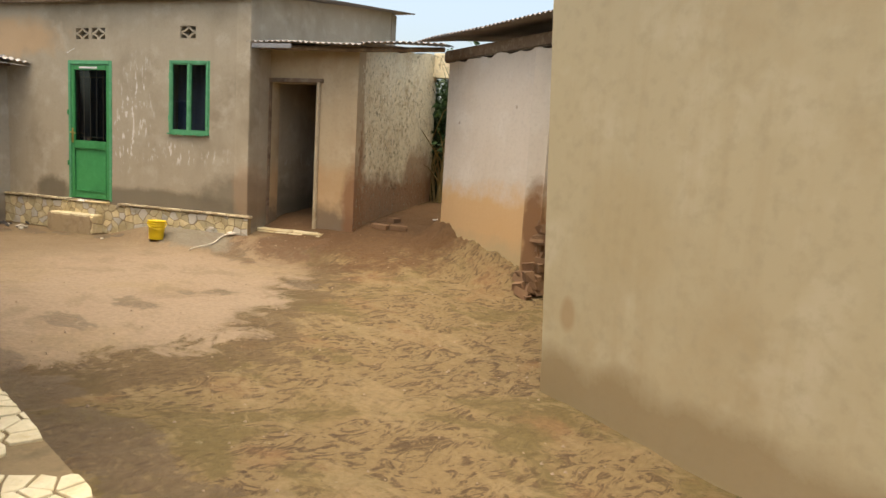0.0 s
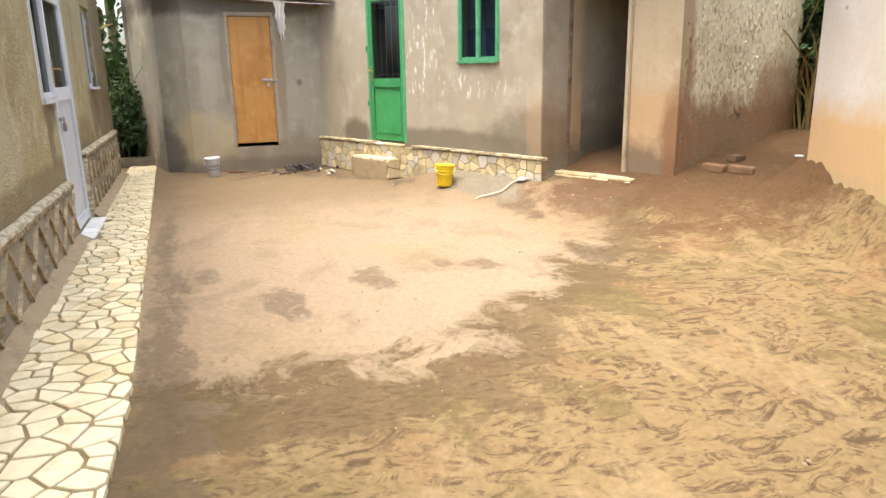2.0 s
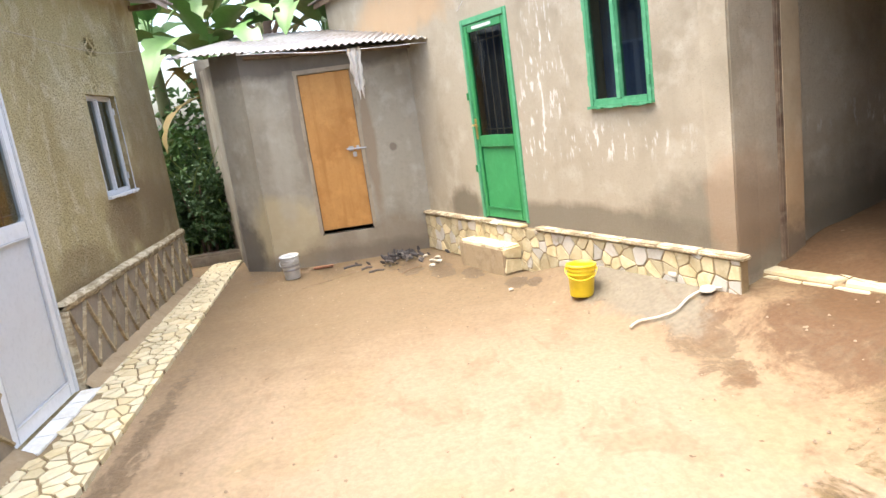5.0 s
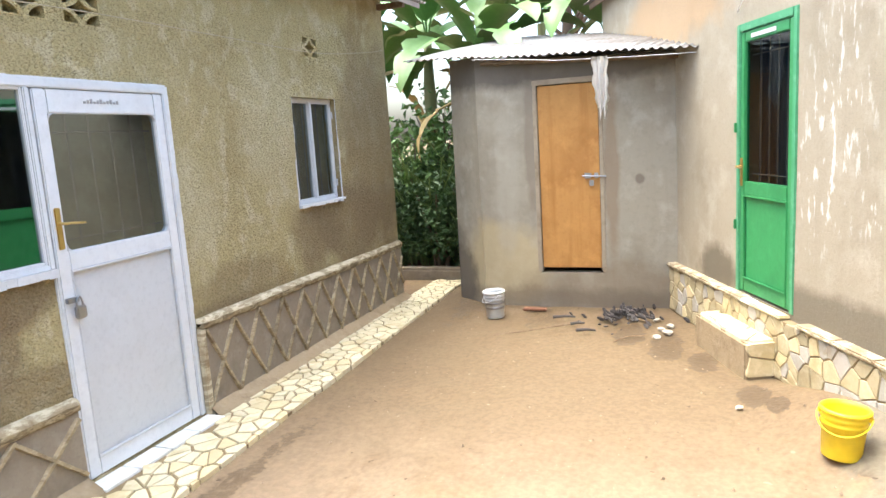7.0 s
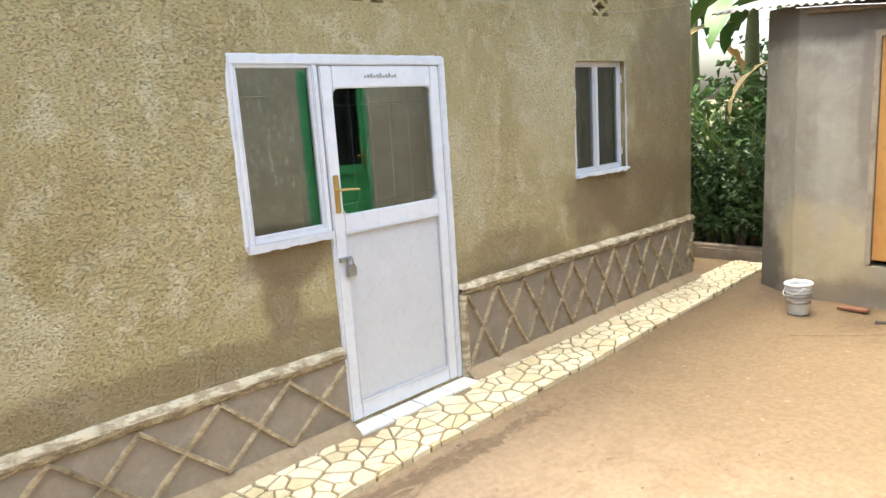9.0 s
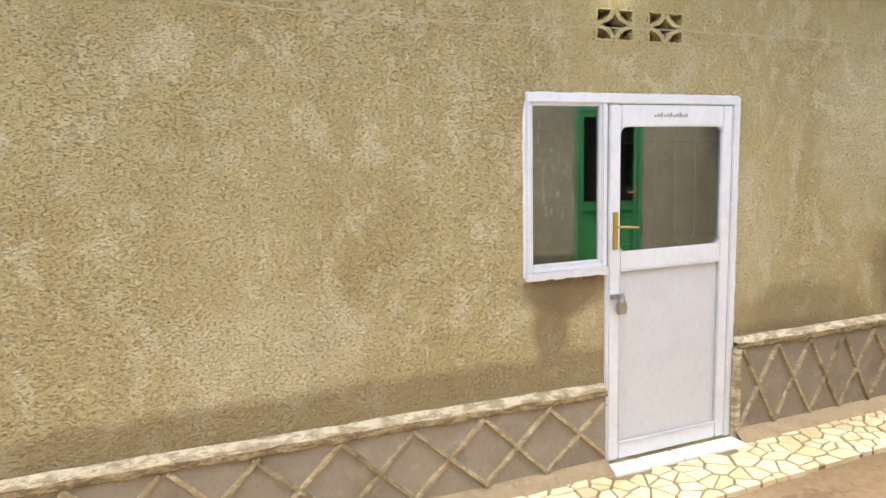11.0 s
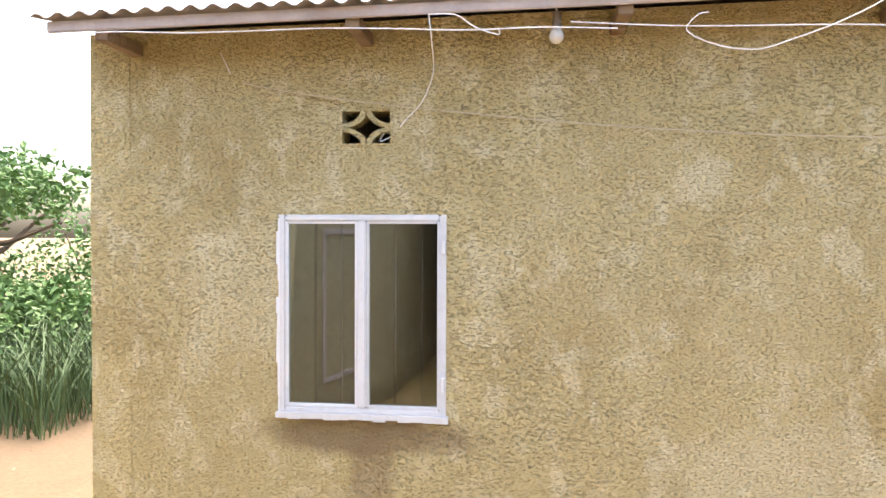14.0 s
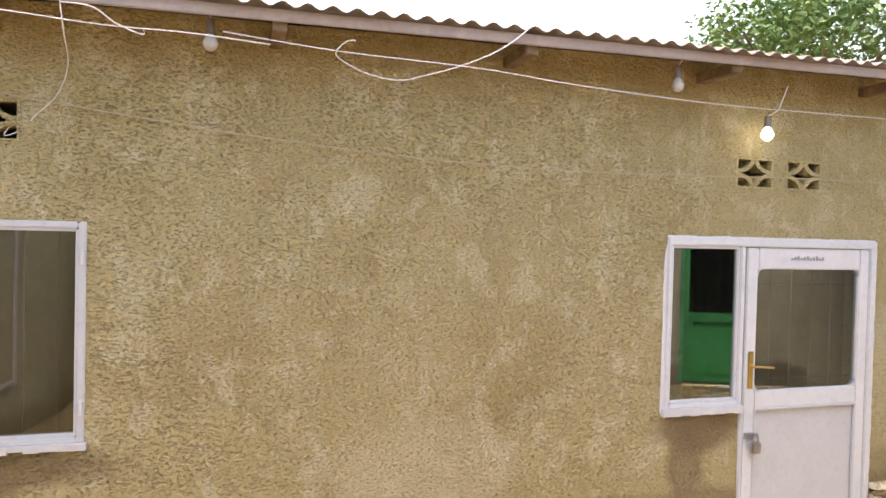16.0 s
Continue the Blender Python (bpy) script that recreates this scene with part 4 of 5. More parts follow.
part("door_frame", boxes((1.197, -0.014, 0.44, 1.245, 0.06, 2.345), (1.932, -0.014, 0.44, 1.98, 0.06, 2.345), (1.245, -0.014, 2.29, 1.932, 0.06, 2.345), bevel=0.006), M_GREENLIGHT, d3, "faded pale green frame")
leaf3 = panel_door(d3, 1.247, 0.455, 1.93, 2.287, -0.004, M_GREEN, 0.70, 0.055, 0.07, corner=0.0, glass=M_GLASSDARK)
part("door_handle", tube(bmesh.new(), [(1.27, -0.004, 1.36), (1.27, -0.05, 1.36), (1.33, -0.055, 1.355), (1.37, -0.055, 1.35)], 0.008, None, 8), M_BRASS, leaf3, "small brass lever")
part("lock_plate", boxes((1.255, -0.012, 1.22, 1.285, -0.004, 1.42), bevel=0.003), M_BRASS, leaf3)
for w in (0.9, 1.6):
    part("hinge", boxes((1.19, -0.03, w, 1.21, -0.01, w + 0.07), bevel=0.004), M_GREEN, d3)
part("sign_strip", boxes((1.4, -0.009, 2.235, 1.72, -0.004, 2.262)), M_BUCKET, leaf3, "narrow white sticker")
casement("window_3", gp(2.95, 0, 1.425), 0.63, 0.935, M_GREENLIGHT, "faded green two-leaf steel window", bar=0.04, sill=0.008, bars=True, glass=M_GLASSDARK)
# pleated navy sheets added behind the glass to keep the rooms dark
for u0, u1, w0, w1, nm in ((2.98, 3.55, 1.44, 2.34, "curtain"), (1.25, 1.93, 0.46, 2.29, "curtain")):
    bm = bmesh.new()
    rows = []
    for j in (w0, w1):
        rows.append([bm.verts.new((u0 + (u1 - u0) * i / 24, 0.13 + 0.018 * math.sin(i * 1.4), j)) for i in range(25)])
    for i in range(24):
        bm.faces.new((rows[0][i], rows[0][i + 1], rows[1][i + 1], rows[1][i]))
    bmesh.ops.solidify(bm, geom=bm.faces[:], thickness=0.004)
    ob = part(nm, bm, M_BACKING, smooth=True)
    ob.matrix_basis = GW
    tagged(ob, "pleated navy backing sheet added behind the glass", "curtain")
# ---- store room, mud wall ----
ST = F(-7.74, 5.54, 0, 22)
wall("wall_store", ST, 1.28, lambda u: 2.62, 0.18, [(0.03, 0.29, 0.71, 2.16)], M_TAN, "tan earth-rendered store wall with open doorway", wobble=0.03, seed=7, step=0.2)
wall("wall_store_back", F(-8.6, 7.3, 0, 22), 1.25, lambda u: 2.6, 0.15, [], M_SHED, "grey rear wall inside the store")
tagged(part("floor_store", boxes((0.03, 0.0, 0.1, 1.25, 2.0, 0.285)), M_STORE), "bare earth floor of the store", "floor", kind="structure").matrix_basis = ST
dk = thing("door_4", ST, "open doorway with rough timber jambs", "doorway", kind="structure")
part("jamb", boxes((-0.012, -0.03, 0.27, 0.026, 0.04, 2.2), bevel=0.008), M_WOOD, dk, "dark split timber jamb")
part("jamb", boxes((0.70, -0.028, 0.27, 0.755, 0.03, 2.2), bevel=0.01), M_PALEWOOD, dk, "pale bare timber jamb")
part("lintel", boxes((-0.05, -0.035, 2.16, 0.79, 0.03, 2.215), bevel=0.01), M_WOOD, dk)
for k, (u, h0, h1, mm) in enumerate(((-0.06, 0.5, 2.1, M_WOOD), (-0.10, 1.15, 1.75, M_PALEWOOD))):
    tagged(part("pole", tube(bmesh.new(), [ST @ Vector((u, -0.06, h0)), ST @ Vector((u - 0.015, -0.055, (h0 + h1) / 2)), ST @ Vector((u - 0.005, -0.03, h1))], 0.018, 0.014, 8), mm), ("dark crooked pole against the doorway" if k == 0 else "short pale stick tied beside the doorway"), "pole")
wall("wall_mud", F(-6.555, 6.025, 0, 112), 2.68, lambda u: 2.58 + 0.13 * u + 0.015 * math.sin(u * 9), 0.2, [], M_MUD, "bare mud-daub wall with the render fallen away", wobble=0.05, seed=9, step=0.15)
wall("wall_lane_lintel", F(-7.5, 8.35, 0, 22), 1.75, lambda u: 2.93, 0.2, [(0.0, -0.3, 1.75, 2.56)], M_MUD, "mud-daub lintel spanning the lane's mouth", base=2.4)
# broken edge of render and lumps of daub
MU = F(-6.555, 6.025, 0, 112)
bm = bmesh.new()
rnd = random.Random(5)
for i in range(420):
    u, w = rnd.uniform(0.06, 2.36), rnd.uniform(0.75, 2.5)
    r = rnd.uniform(0.02, 0.045)
    c = Vector((u, 0.008, w))
    k = 6
    ring = [bm.verts.new(c + Vector((r * 0.8 * math.cos(2 * math.pi * q / k + i) * rnd.uniform(0.7, 1.2), 0.0, r * 1.4 * math.sin(2 * math.pi * q / k + i) * rnd.uniform(0.7, 1.2)))) for q in range(k)]
    tip = bm.verts.new(c + Vector((0, -rnd.uniform(0.008, 0.02), r * 0.3)))
    for q in range(k):
        bm.faces.new((ring[q], ring[(q + 1) % k], tip))
ob = part("daub_lumps", bm, M_MUD)
ob.matrix_basis = MU
tagged(ob, "hand-pressed lumps of dry mud on the bare wall", "mud lumps", kind="stuff")
RS = Matrix.Translation((-7.62, 5.1, 2.6)) @ Euler((0, 0, radians(26.6))).to_matrix().to_4x4()
corrugated("roof_store", RS, 1.55, 3.4, M_ZINC, "thin corrugated sheets over the store", rise=0.44, sag=0.04, edge=0.03)
corrugated("roof_lane", RS @ pose(1.5, 0.0, 0.012), 1.05, 0.45, M_ZINC, "short corrugated sheet jutting over the lane", rise=0.05, sag=0.03, edge=0.02)
tagged(part("store_beam", tube(bmesh.new(), [RS @ Vector((0.05, 0.18, -0.035)), RS @ Vector((1.3, 0.16, -0.05)), RS @ Vector((2.5, 0.18, -0.03))], 0.035, 0.028, 8), M_WOOD), "rough pole carrying the store roof", "beam", kind="structure")
tagged(part("roof_patch", boxes((0.08, -0.02, -0.075, 0.62, 0.0, -0.02), bevel=0.004), M_ZINC), "short bright metal strip under the store roof", "metal strip", kind="structure").matrix_basis = RS

# ---- pink house and east house ----
PK = F(-5.68, 6.72, 0, -17)
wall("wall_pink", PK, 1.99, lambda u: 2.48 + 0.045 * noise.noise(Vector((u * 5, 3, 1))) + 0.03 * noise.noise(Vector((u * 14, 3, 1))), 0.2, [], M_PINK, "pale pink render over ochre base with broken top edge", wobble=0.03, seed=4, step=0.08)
wall("wall_pink_side", PK @ pose(0.0, 3.4, 0, 0, 0, -90), 3.39, lambda u: 2.47, 0.2, [], M_PINK, "pink rendered side wall along the lane")
tagged(part("pink_beam", boxes((-0.2, 0.03, 2.5, 2.05, 0.17, 2.64), bevel=0.015), M_WOOD), "dark timber wall plate above the pink wall", "beam", kind="structure").matrix_basis = PK
corrugated("roof_pink", PK @ pose(-0.42, -0.26, 2.74), 2.75, 3.6, M_RUST, "dark corrugated roof over the pink wall", rise=0.5, sag=0.03)
AL = F(-3.777, 6.138, 0, 103)
wall("wall_pink_alley", AL @ pose(0.01, 0, 0), 3.2, lambda u: 2.45, 0.2, [], M_PINK, "pink rendered side wall along the alley")
wall("wall_alley_end", F(-5.2, 8.9, 0, 10), 2.6, lambda u: 2.6, 0.2, [], M_MUD, "plain mud wall closing the alley")
EA = F(-2.17, 3.88, 0, -17)
wall("wall_east", EA @ pose(0, 0, 0, 0, -4, 0), 5.5, lambda u: 3.3, 0.22, [], M_EAST, "smooth tan rendered wall with faint damp marks", wobble=0.02, seed=6)
ES = F(-2.19, 3.9, 0, 103) @ pose(5.2, 0, 0, 0, 0, 180)
wall("wall_east_side", ES, 5.19, lambda u: 3.3, 0.22, [], M_EAST, "smooth tan side wall facing the lane")
d5 = thing("door_5", ES, "closed beige metal door with raised panel borders", "door", kind="structure")
part("leaf", boxes((3.5, -0.03, -0.1, 4.62, -0.001, 2.2), bevel=0.006), M_EAST, d5)
part("border", bar_frame(3.6, 0.45, 4.52, 2.08, 0.06, -0.05, -0.029, 0.006), M_FASCIA, d5, "pale raised panel border")
corrugated("roof_east", EA @ pose(-0.25, -0.3, 3.32), 6.0, 4.6, M_RUST, "corrugated zinc roof over the tan house", rise=0.6)

# crumbling earth against the foot of the pink wall
bm = bmesh.new()
rows = []
for i in range(61):
    u = -0.05 + 2.25 * i / 60
    row = []
    for v, f in ((0.02, 1.0), (-0.03, 0.95), (-0.12, 0.62), (-0.24, 0.33), (-0.4, 0.1), (-0.56, -0.12)):
        q = PK @ Vector((u, v, 0))
        h = (0.2 + 0.09 * noise.noise(Vector((u * 3, 1, 0))) + 0.06 * noise.noise(Vector((u * 11, 4, 0)))) * (1 - 1.15 * ease(u, 1.55, 2.15))
        z = rise_at(q.x, q.y) + (h * f + 0.02 * noise.noise(Vector((u * 9, v * 12, 2))) if f > 0 else -0.12)
        row.append(bm.verts.new((q.x, q.y, z)))
    rows.append(row)
for a, b in zip(rows, rows[1:]):
    for i in range(5):
        bm.faces.new((a[i], a[i + 1], b[i + 1], b[i]))
tagged(part("earth_bank", bm, M_GROUND, smooth=True), "crumbled ochre earth heaped along the pink wall's foot", "earth bank", kind="structure")
rnd = random.Random(23)
bm = bmesh.new()
for i in range(46):
    u = rnd.uniform(1.8, 2.03)
    w = rnd.uniform(0, 1) ** 1.6 * 0.75
    v = 0.05 - rnd.uniform(0.0, 0.04) - 0.26 * max(0, 0.35 - w) * rnd.random() / 0.35
    q = PK @ Vector((u, v, 0))
    r = rnd.uniform(0.03, 0.075)
    turn = Euler((rnd.uniform(-0.4, 0.4), rnd.uniform(-0.4, 0.4), radians(-17) + rnd.uniform(-0.5, 0.5))).to_matrix()
    res = bmesh.ops.create_cube(bm, size=1.0)
    for vert in res["verts"]:
        c = Vector((vert.co.x * r * 2.6, vert.co.y * r * 1.3, vert.co.z * r * 1.5)) * rnd.uniform(0.75, 1.15)
        vert.co = turn @ c + Vector((q.x, q.y, rise_at(q.x, q.y) + w))
tagged(part("mud_rubble", bm, M_CRUMB), "brown broken mud bricks bared at the pink wall's corner", "rubble", kind="stuff")
# ---- lamps, cables ----
def polyline(name, pts, r, material, label, category="cable", seg=5):
    """A round strand through the points, on a smooth curve."""
    q = [Vector((a[0], a[1] + (0.075 if a[1] > 0.94 and a[2] > 2 else 0), a[2])) for a in pts]
    out = []
    for i in range(len(q) - 1):
        a, b, c_, e = q[max(0, i - 1)], q[i], q[i + 1], q[min(len(q) - 1, i + 2)]
        for k in range(5):
            s = k / 5
            out.append(0.5 * (2 * b + (c_ - a) * s + (2 * a - 5 * b + 4 * c_ - e) * s * s + (3 * b - a - 3 * c_ + e) * s ** 3))
    out.append(q[-1])
    return tagged(part(name, tube(bmesh.new(), out, r, None, seg), material), label, category)


cable = [(-2.4 - 0.3 * i, 0.985 if i % 2 else 0.978, 2.862 - 0.0007 * i * i + 0.006 * math.sin(i * 1.9)) for i in range(0, 9)]
polyline("power_cable", cable, 0.0027, M_WIRE, "white electric cable strung along the eave")
polyline("power_cable", [(-4.62, 0.95, 2.86), (-4.95, 0.97, 2.83), (-5.2, 0.97, 2.82), (-5.7, 0.97, 2.81), (-6.2, 0.96, 2.78), (-7.0, 0.93, 2.78), (-7.8, 0.9, 2.79), (-8.8, 0.9, 2.8), (-9.8, 0.9, 2.83)], 0.0027, M_WIRE, "white electric cable sagging below the eave")
polyline("loose_cable", [(-4.05, 0.97, 2.9), (-4.06, 0.95, 2.8), (-4.05, 0.9, 2.7), (-3.99, 0.8, 2.6), (-3.9, 0.72, 2.53), (-3.84, 0.69, 2.47), (-3.78, 0.69, 2.44), (-3.8, 0.68, 2.48), (-3.88, 0.69, 2.47)], 0.0027, M_WIRE, "loose white cable drooping into the vent block")
polyline("loose_cable", [(-4.05, 0.975, 2.9), (-4.16, 0.99, 2.89), (-4.24, 0.985, 2.84), (-4.33, 0.98, 2.81), (-4.335, 0.98, 2.83)], 0.0027, M_WIRE, "short loose cable end below the eave")
polyline("loose_cable", [(-5.14, 0.985, 2.87), (-5.10, 0.99, 2.86), (-5.06, 0.98, 2.81), (-5.12, 0.97, 2.77), (-5.22, 0.96, 2.74), (-5.34, 0.96, 2.73), (-5.45, 0.97, 2.76), (-5.6, 0.99, 2.81), (-5.75, 1.01, 2.88), (-5.87, 1.02, 2.97), (-5.97, 1.03, 3.08), (-6.08, 1.03, 3.24), (-6.2, 1.03, 3.45)], 0.0027, M_WIRE, "twisted white cable looping over the roof edge")
polyline("loose_cable", [(-3.02, 0.72, 2.86), (-3.05, 0.72, 2.8), (-3.07, 0.72, 2.76)], 0.0027, M_WIRE, "short dangling wire end on the wall")
cord = [(-3.07, 0.70, 2.73), (-3.6, 0.73, 2.63), (-4.6, 0.74, 2.51), (-5.5, 0.75, 2.44), (-6.3, 0.75, 2.42), (-7.0, 0.75, 2.43), (-7.9, 0.75, 2.45), (-9.0, 0.75, 2.45), (-10.2, 0.74, 2.46), (-11.2, 0.73, 2.56), (-11.6, 0.71, 2.62)]
polyline("clothes_line", cord, 0.003, M_CORD, "tan sisal cord stretched along the ochre wall", "cord")


def lamp(x, y, z, lit, label):
    t = thing("light_bulb", pose(x, y, z), label, "lamp", group="bulbs under the eave")
    bm = bmesh.new()
    bmesh.ops.create_uvsphere(bm, u_segments=16, v_segments=10, radius=0.032)
    for v in bm.verts:
        if v.co.z > 0:
            v.co.z *= 1.5
            v.co.x *= 1 - 6 * v.co.z * 0.8 * 0.35 / 0.3 if v.co.z < 0.04 else 0.5
            v.co.y *= 1 - 6 * v.co.z * 0.8 * 0.35 / 0.3 if v.co.z < 0.04 else 0.5
    part("bulb", bm, M_BULB if lit else M_BULBOFF, t, "glowing bulb" if lit else "unlit glass bulb", smooth=True)
    part("socket", tube(bmesh.new(), [(0, 0, 0.04), (0, 0, 0.1)], 0.02, 0.017, 10), M_RUST, t)
    part("flex", tube(bmesh.new(), [(0, 0, 0.1), (0.004, (0.955 - y) * 0.6, 0.12), (0, 0.955 - y, max(0.13, 2.9 - z))], 0.004, None, 5), M_WIRE, t)


lamp(-7.43, 0.82, 2.665, True, "small lit bulb hanging under the eave")
lamp(-4.57, 0.9, 2.84, False, "dusty unlit bulb hanging under the eave")
lamp(-6.8, 0.9, 2.86, False, "dusty unlit bulb hanging under the eave")

# ---- buckets and small things in the yard ----
def lathe(bm, prof, seg=28):
    rings = [[bm.verts.new((r * math.cos(2 * math.pi * k / seg), r * math.sin(2 * math.pi * k / seg), z)) for k in range(seg)] for r, z in prof]
    for a, b in zip(rings, rings[1:]):
        for k in range(seg):
            bm.faces.new((a[k], a[(k + 1) % seg], b[(k + 1) % seg], b[k]))
    bm.faces.new(rings[0][::-1])
    bm.faces.new(rings[-1])
    return bm


def bucket(name, m, r, h, material, label, bail):
    t = thing(name, m, label, "bucket")
    rb = r * 0.84
    k = lambda z: rb + (r - rb) * z / h
    prof = [(rb * 0.96, 0.0), (rb, 0.008), (k(h * 0.68), h * 0.68), (k(h * 0.69) + 0.008, h * 0.695), (k(h * 0.73), h * 0.72), (k(h * 0.8), h * 0.8), (k(h * 0.81) + 0.008, h * 0.81), (k(h * 0.84), h * 0.84), (k(h * 0.92), h * 0.92), (r + 0.01, h * 0.93), (r + 0.011, h * 0.97), (r + 0.004, h), (r - 0.004, h), (r - 0.006, h * 0.9), (rb - 0.006, 0.014)]
    part("body", lathe(bmesh.new(), prof), material, t, smooth=True)
    part("handle", tube(bmesh.new(), [((r + 0.014) * math.cos(a), -(r + 0.014) * math.sin(a) * 0.9 - 0.01, h * 0.86 - h * bail * math.sin(a)) for a in (math.pi * q / 14 for q in range(15))], 0.004, None, 6), material, t, "bail handle hanging down")
    for s in (1, -1):
        part("lug", boxes((s * (r + 0.002) - 0.012, -0.016, h * 0.81, s * (r + 0.002) + 0.012, 0.016, h * 0.9), bevel=0.004), material, t)
    return t


bucket("bucket", pose(-8.45, 4.36, rise_at(-8.45, 4.36), -2, 3, 70), 0.104, 0.245, M_YELLOW, "bright yellow plastic bucket with ribbed rim", 0.3)
bucket("bucket", pose(-10.98, 1.95, 0.0, 2, 0, 40), 0.098, 0.255, M_BUCKET, "dirty white plastic paint bucket with grey stripes", 0.25)
wb = bpy.data.objects["bucket.001"]
for z in (0.09, 0.135):
    k = 0.098 * (0.84 + 0.16 * z / 0.255) + 0.0012
    part("stripe", lathe(bmesh.new(), [(k, z), (k + 0.0012, z + 0.001), (k + 0.0024, z + 0.022), (k + 0.001, z + 0.023)]), M_STEEL, wb, "faded grey printed stripe", smooth=True)


def pebble(name, x, y, r, material, label, category, rnd, flat=0.5, kind="", group=""):
    bm = bmesh.new()
    bmesh.ops.create_icosphere(bm, subdivisions=1, radius=r)
    for v in bm.verts:
        v.co *= rnd.uniform(0.75, 1.2)
        v.co.z *= flat
    ob = part(name, bm, material)
    ob.matrix_basis = pose(x, y, rise_at(x, y) + r * flat * 0.35, 0, 0, rnd.uniform(0, 360))
    return tagged(ob, label, category, group, kind)


rnd = random.Random(21)
# heap of ash and charred sticks before the shed
bm = bmesh.new()
for i in range(170):
    a, q = rnd.uniform(0, 6.28), abs(rnd.gauss(0, 0.5))
    c = Vector((-11.05 + 0.34 * q * math.cos(a), 3.15 + 0.3 * q * math.sin(a), 0.02 + max(0, 0.07 * (1 - q)) * rnd.random()))
    r = rnd.uniform(0.008, 0.022)
    bmesh.ops.create_icosphere(bm, subdivisions=1, radius=r, matrix=Matrix.Translation(c) @ Euler((a, 0.5 * a, a)).to_matrix().to_4x4() @ Matrix.Diagonal((1.9, 0.9, 0.55, 1)))
tagged(part("ash_heap", bm, M_CHAR), "small heap of charcoal and grey ash on the earth", "ash heap", kind="stuff")
for (x, y, a, L) in ((-10.9, 3.0, 30, 0.16), (-11.0, 3.3, 75, 0.14), (-10.75, 2.75, 110, 0.12), (-11.1, 3.05, 150, 0.18), (-10.55, 2.85, 95, 0.16), (-10.95, 2.6, 100, 0.2)):
    d = Vector((math.cos(radians(a)), math.sin(radians(a)), 0)) * L / 2
    c = Vector((x, y, 0.025))
    tagged(part("charred_stick", tube(bmesh.new(), [c - d, c + Vector((0.01, 0.01, 0.012)), c + d], 0.014, 0.009, 6), M_CHAR), "charred black firewood stick on the ground", "stick", "firewood sticks")
polyline("twig", [(-10.35, 2.1, 0.012), (-10.5, 2.35, 0.014), (-10.72, 2.62, 0.012), (-10.8, 2.8, 0.014)], 0.004, M_WOOD, "thin dry twig lying on the earth", "twig")
polyline("twig", [(-10.3, 3.1, 0.01), (-10.45, 3.2, 0.014), (-10.5, 3.32, 0.01)], 0.004, M_WOOD, "thin dry twig lying on the earth", "twig")
tagged(part("brown_rag", boxes((-11.3, 2.15, 0.0, -11.22, 2.38, 0.02), bevel=0.008), M_BRICK), "crumpled red-brown rag by the shed wall", "rag")
for (x, y, r) in ((-10.62, 3.5, 0.07), (-10.72, 3.45, 0.05), (-10.5, 3.42, 0.045), (-11.0, 3.4, 0.05), (-10.82, 3.52, 0.055), (-9.1, 3.95, 0.035)):
    pebble("stone", x, y, r * 0.75, M_STONE3, "pale loose stone on the ground", "stone", rnd, group="loose stones")
# rope with a frayed knot, and a twist of rag by the stone plinth
rope = [(-7.72, 4.44, 0), (-7.76, 4.52, 0), (-7.7, 4.62, 0), (-7.66, 4.73, 0), (-7.7, 4.84, 0), (-7.69, 4.95, 0), (-7.62, 5.03, 0)]
polyline("rope", [(x, y, rise_at(x, y) + 0.018) for x, y, z in rope], 0.008, M_ROPE, "off-white twisted cloth rope on the ground", "rope", 8)
bm = bmesh.new()
bmesh.ops.create_icosphere(bm, subdivisions=2, radius=0.05)
for v in bm.verts:
    v.co *= 1 + 0.5 * noise.noise(v.co * 18)
    v.co.z *= 0.45
ob = part("rag", bm, M_ROPE, smooth=True)
ob.matrix_basis = pose(-7.68, 4.96, rise_at(-7.68, 4.96) + 0.02)
tagged(ob, "knotted end of off-white rag", "rag")
bm = tube(bmesh.new(), [(-8.24, 4.83, 0.03), (-8.16, 4.87, 0.05), (-8.08, 4.88, 0.035), (-7.98, 4.9, 0.04)], 0.04, 0.025, 8)
for v in bm.verts:
    v.co += Vector((0, 0, rise_at(v.co.x, v.co.y))) + 0.02 * Vector((noise.noise(v.co * 20), noise.noise(v.co * 23), 0))
tagged(part("rag", bm, M_ROPE, smooth=True), "crumpled off-white rag beside the stone plinth", "rag")
# broken bricks along the mud wall
for (x, y, a) in ((-6.4, 6.36, 20), (-6.2, 6.5, 35), (-6.52, 6.72, 110)):
    b = part("brick", boxes((-0.11, -0.05, -0.02, 0.11, 0.05, 0.045), bevel=0.008), M_CRUMB)
    b.matrix_basis = pose(x, y, rise_at(x, y) - 0.005, 4, 3, a)
    tagged(b, "broken brown clay brick half sunk in the earth", "brick", "broken bricks by the mud wall")
for (x, y) in ((-6.3, 7.3), (-6.15, 7.2)):
    pebble("paper_scrap", x, y, 0.05, M_CLOTH, "crumpled white scrap in the lane", "litter", rnd, 0.3)
# loose rock by the path's west end, low step into the bushes
pebble("stone", -12.7, 0.42, 0.13, M_SHED, "grey field stone by the wall's corner", "stone", rnd, 0.9)
tagged(part("low_step", boxes((-12.75, 0.2, -0.05, -12.55, 1.35, 0.14), bevel=0.03), M_PLINTH), "low dark earth-stained kerb across the gap", "kerb", kind="structure")
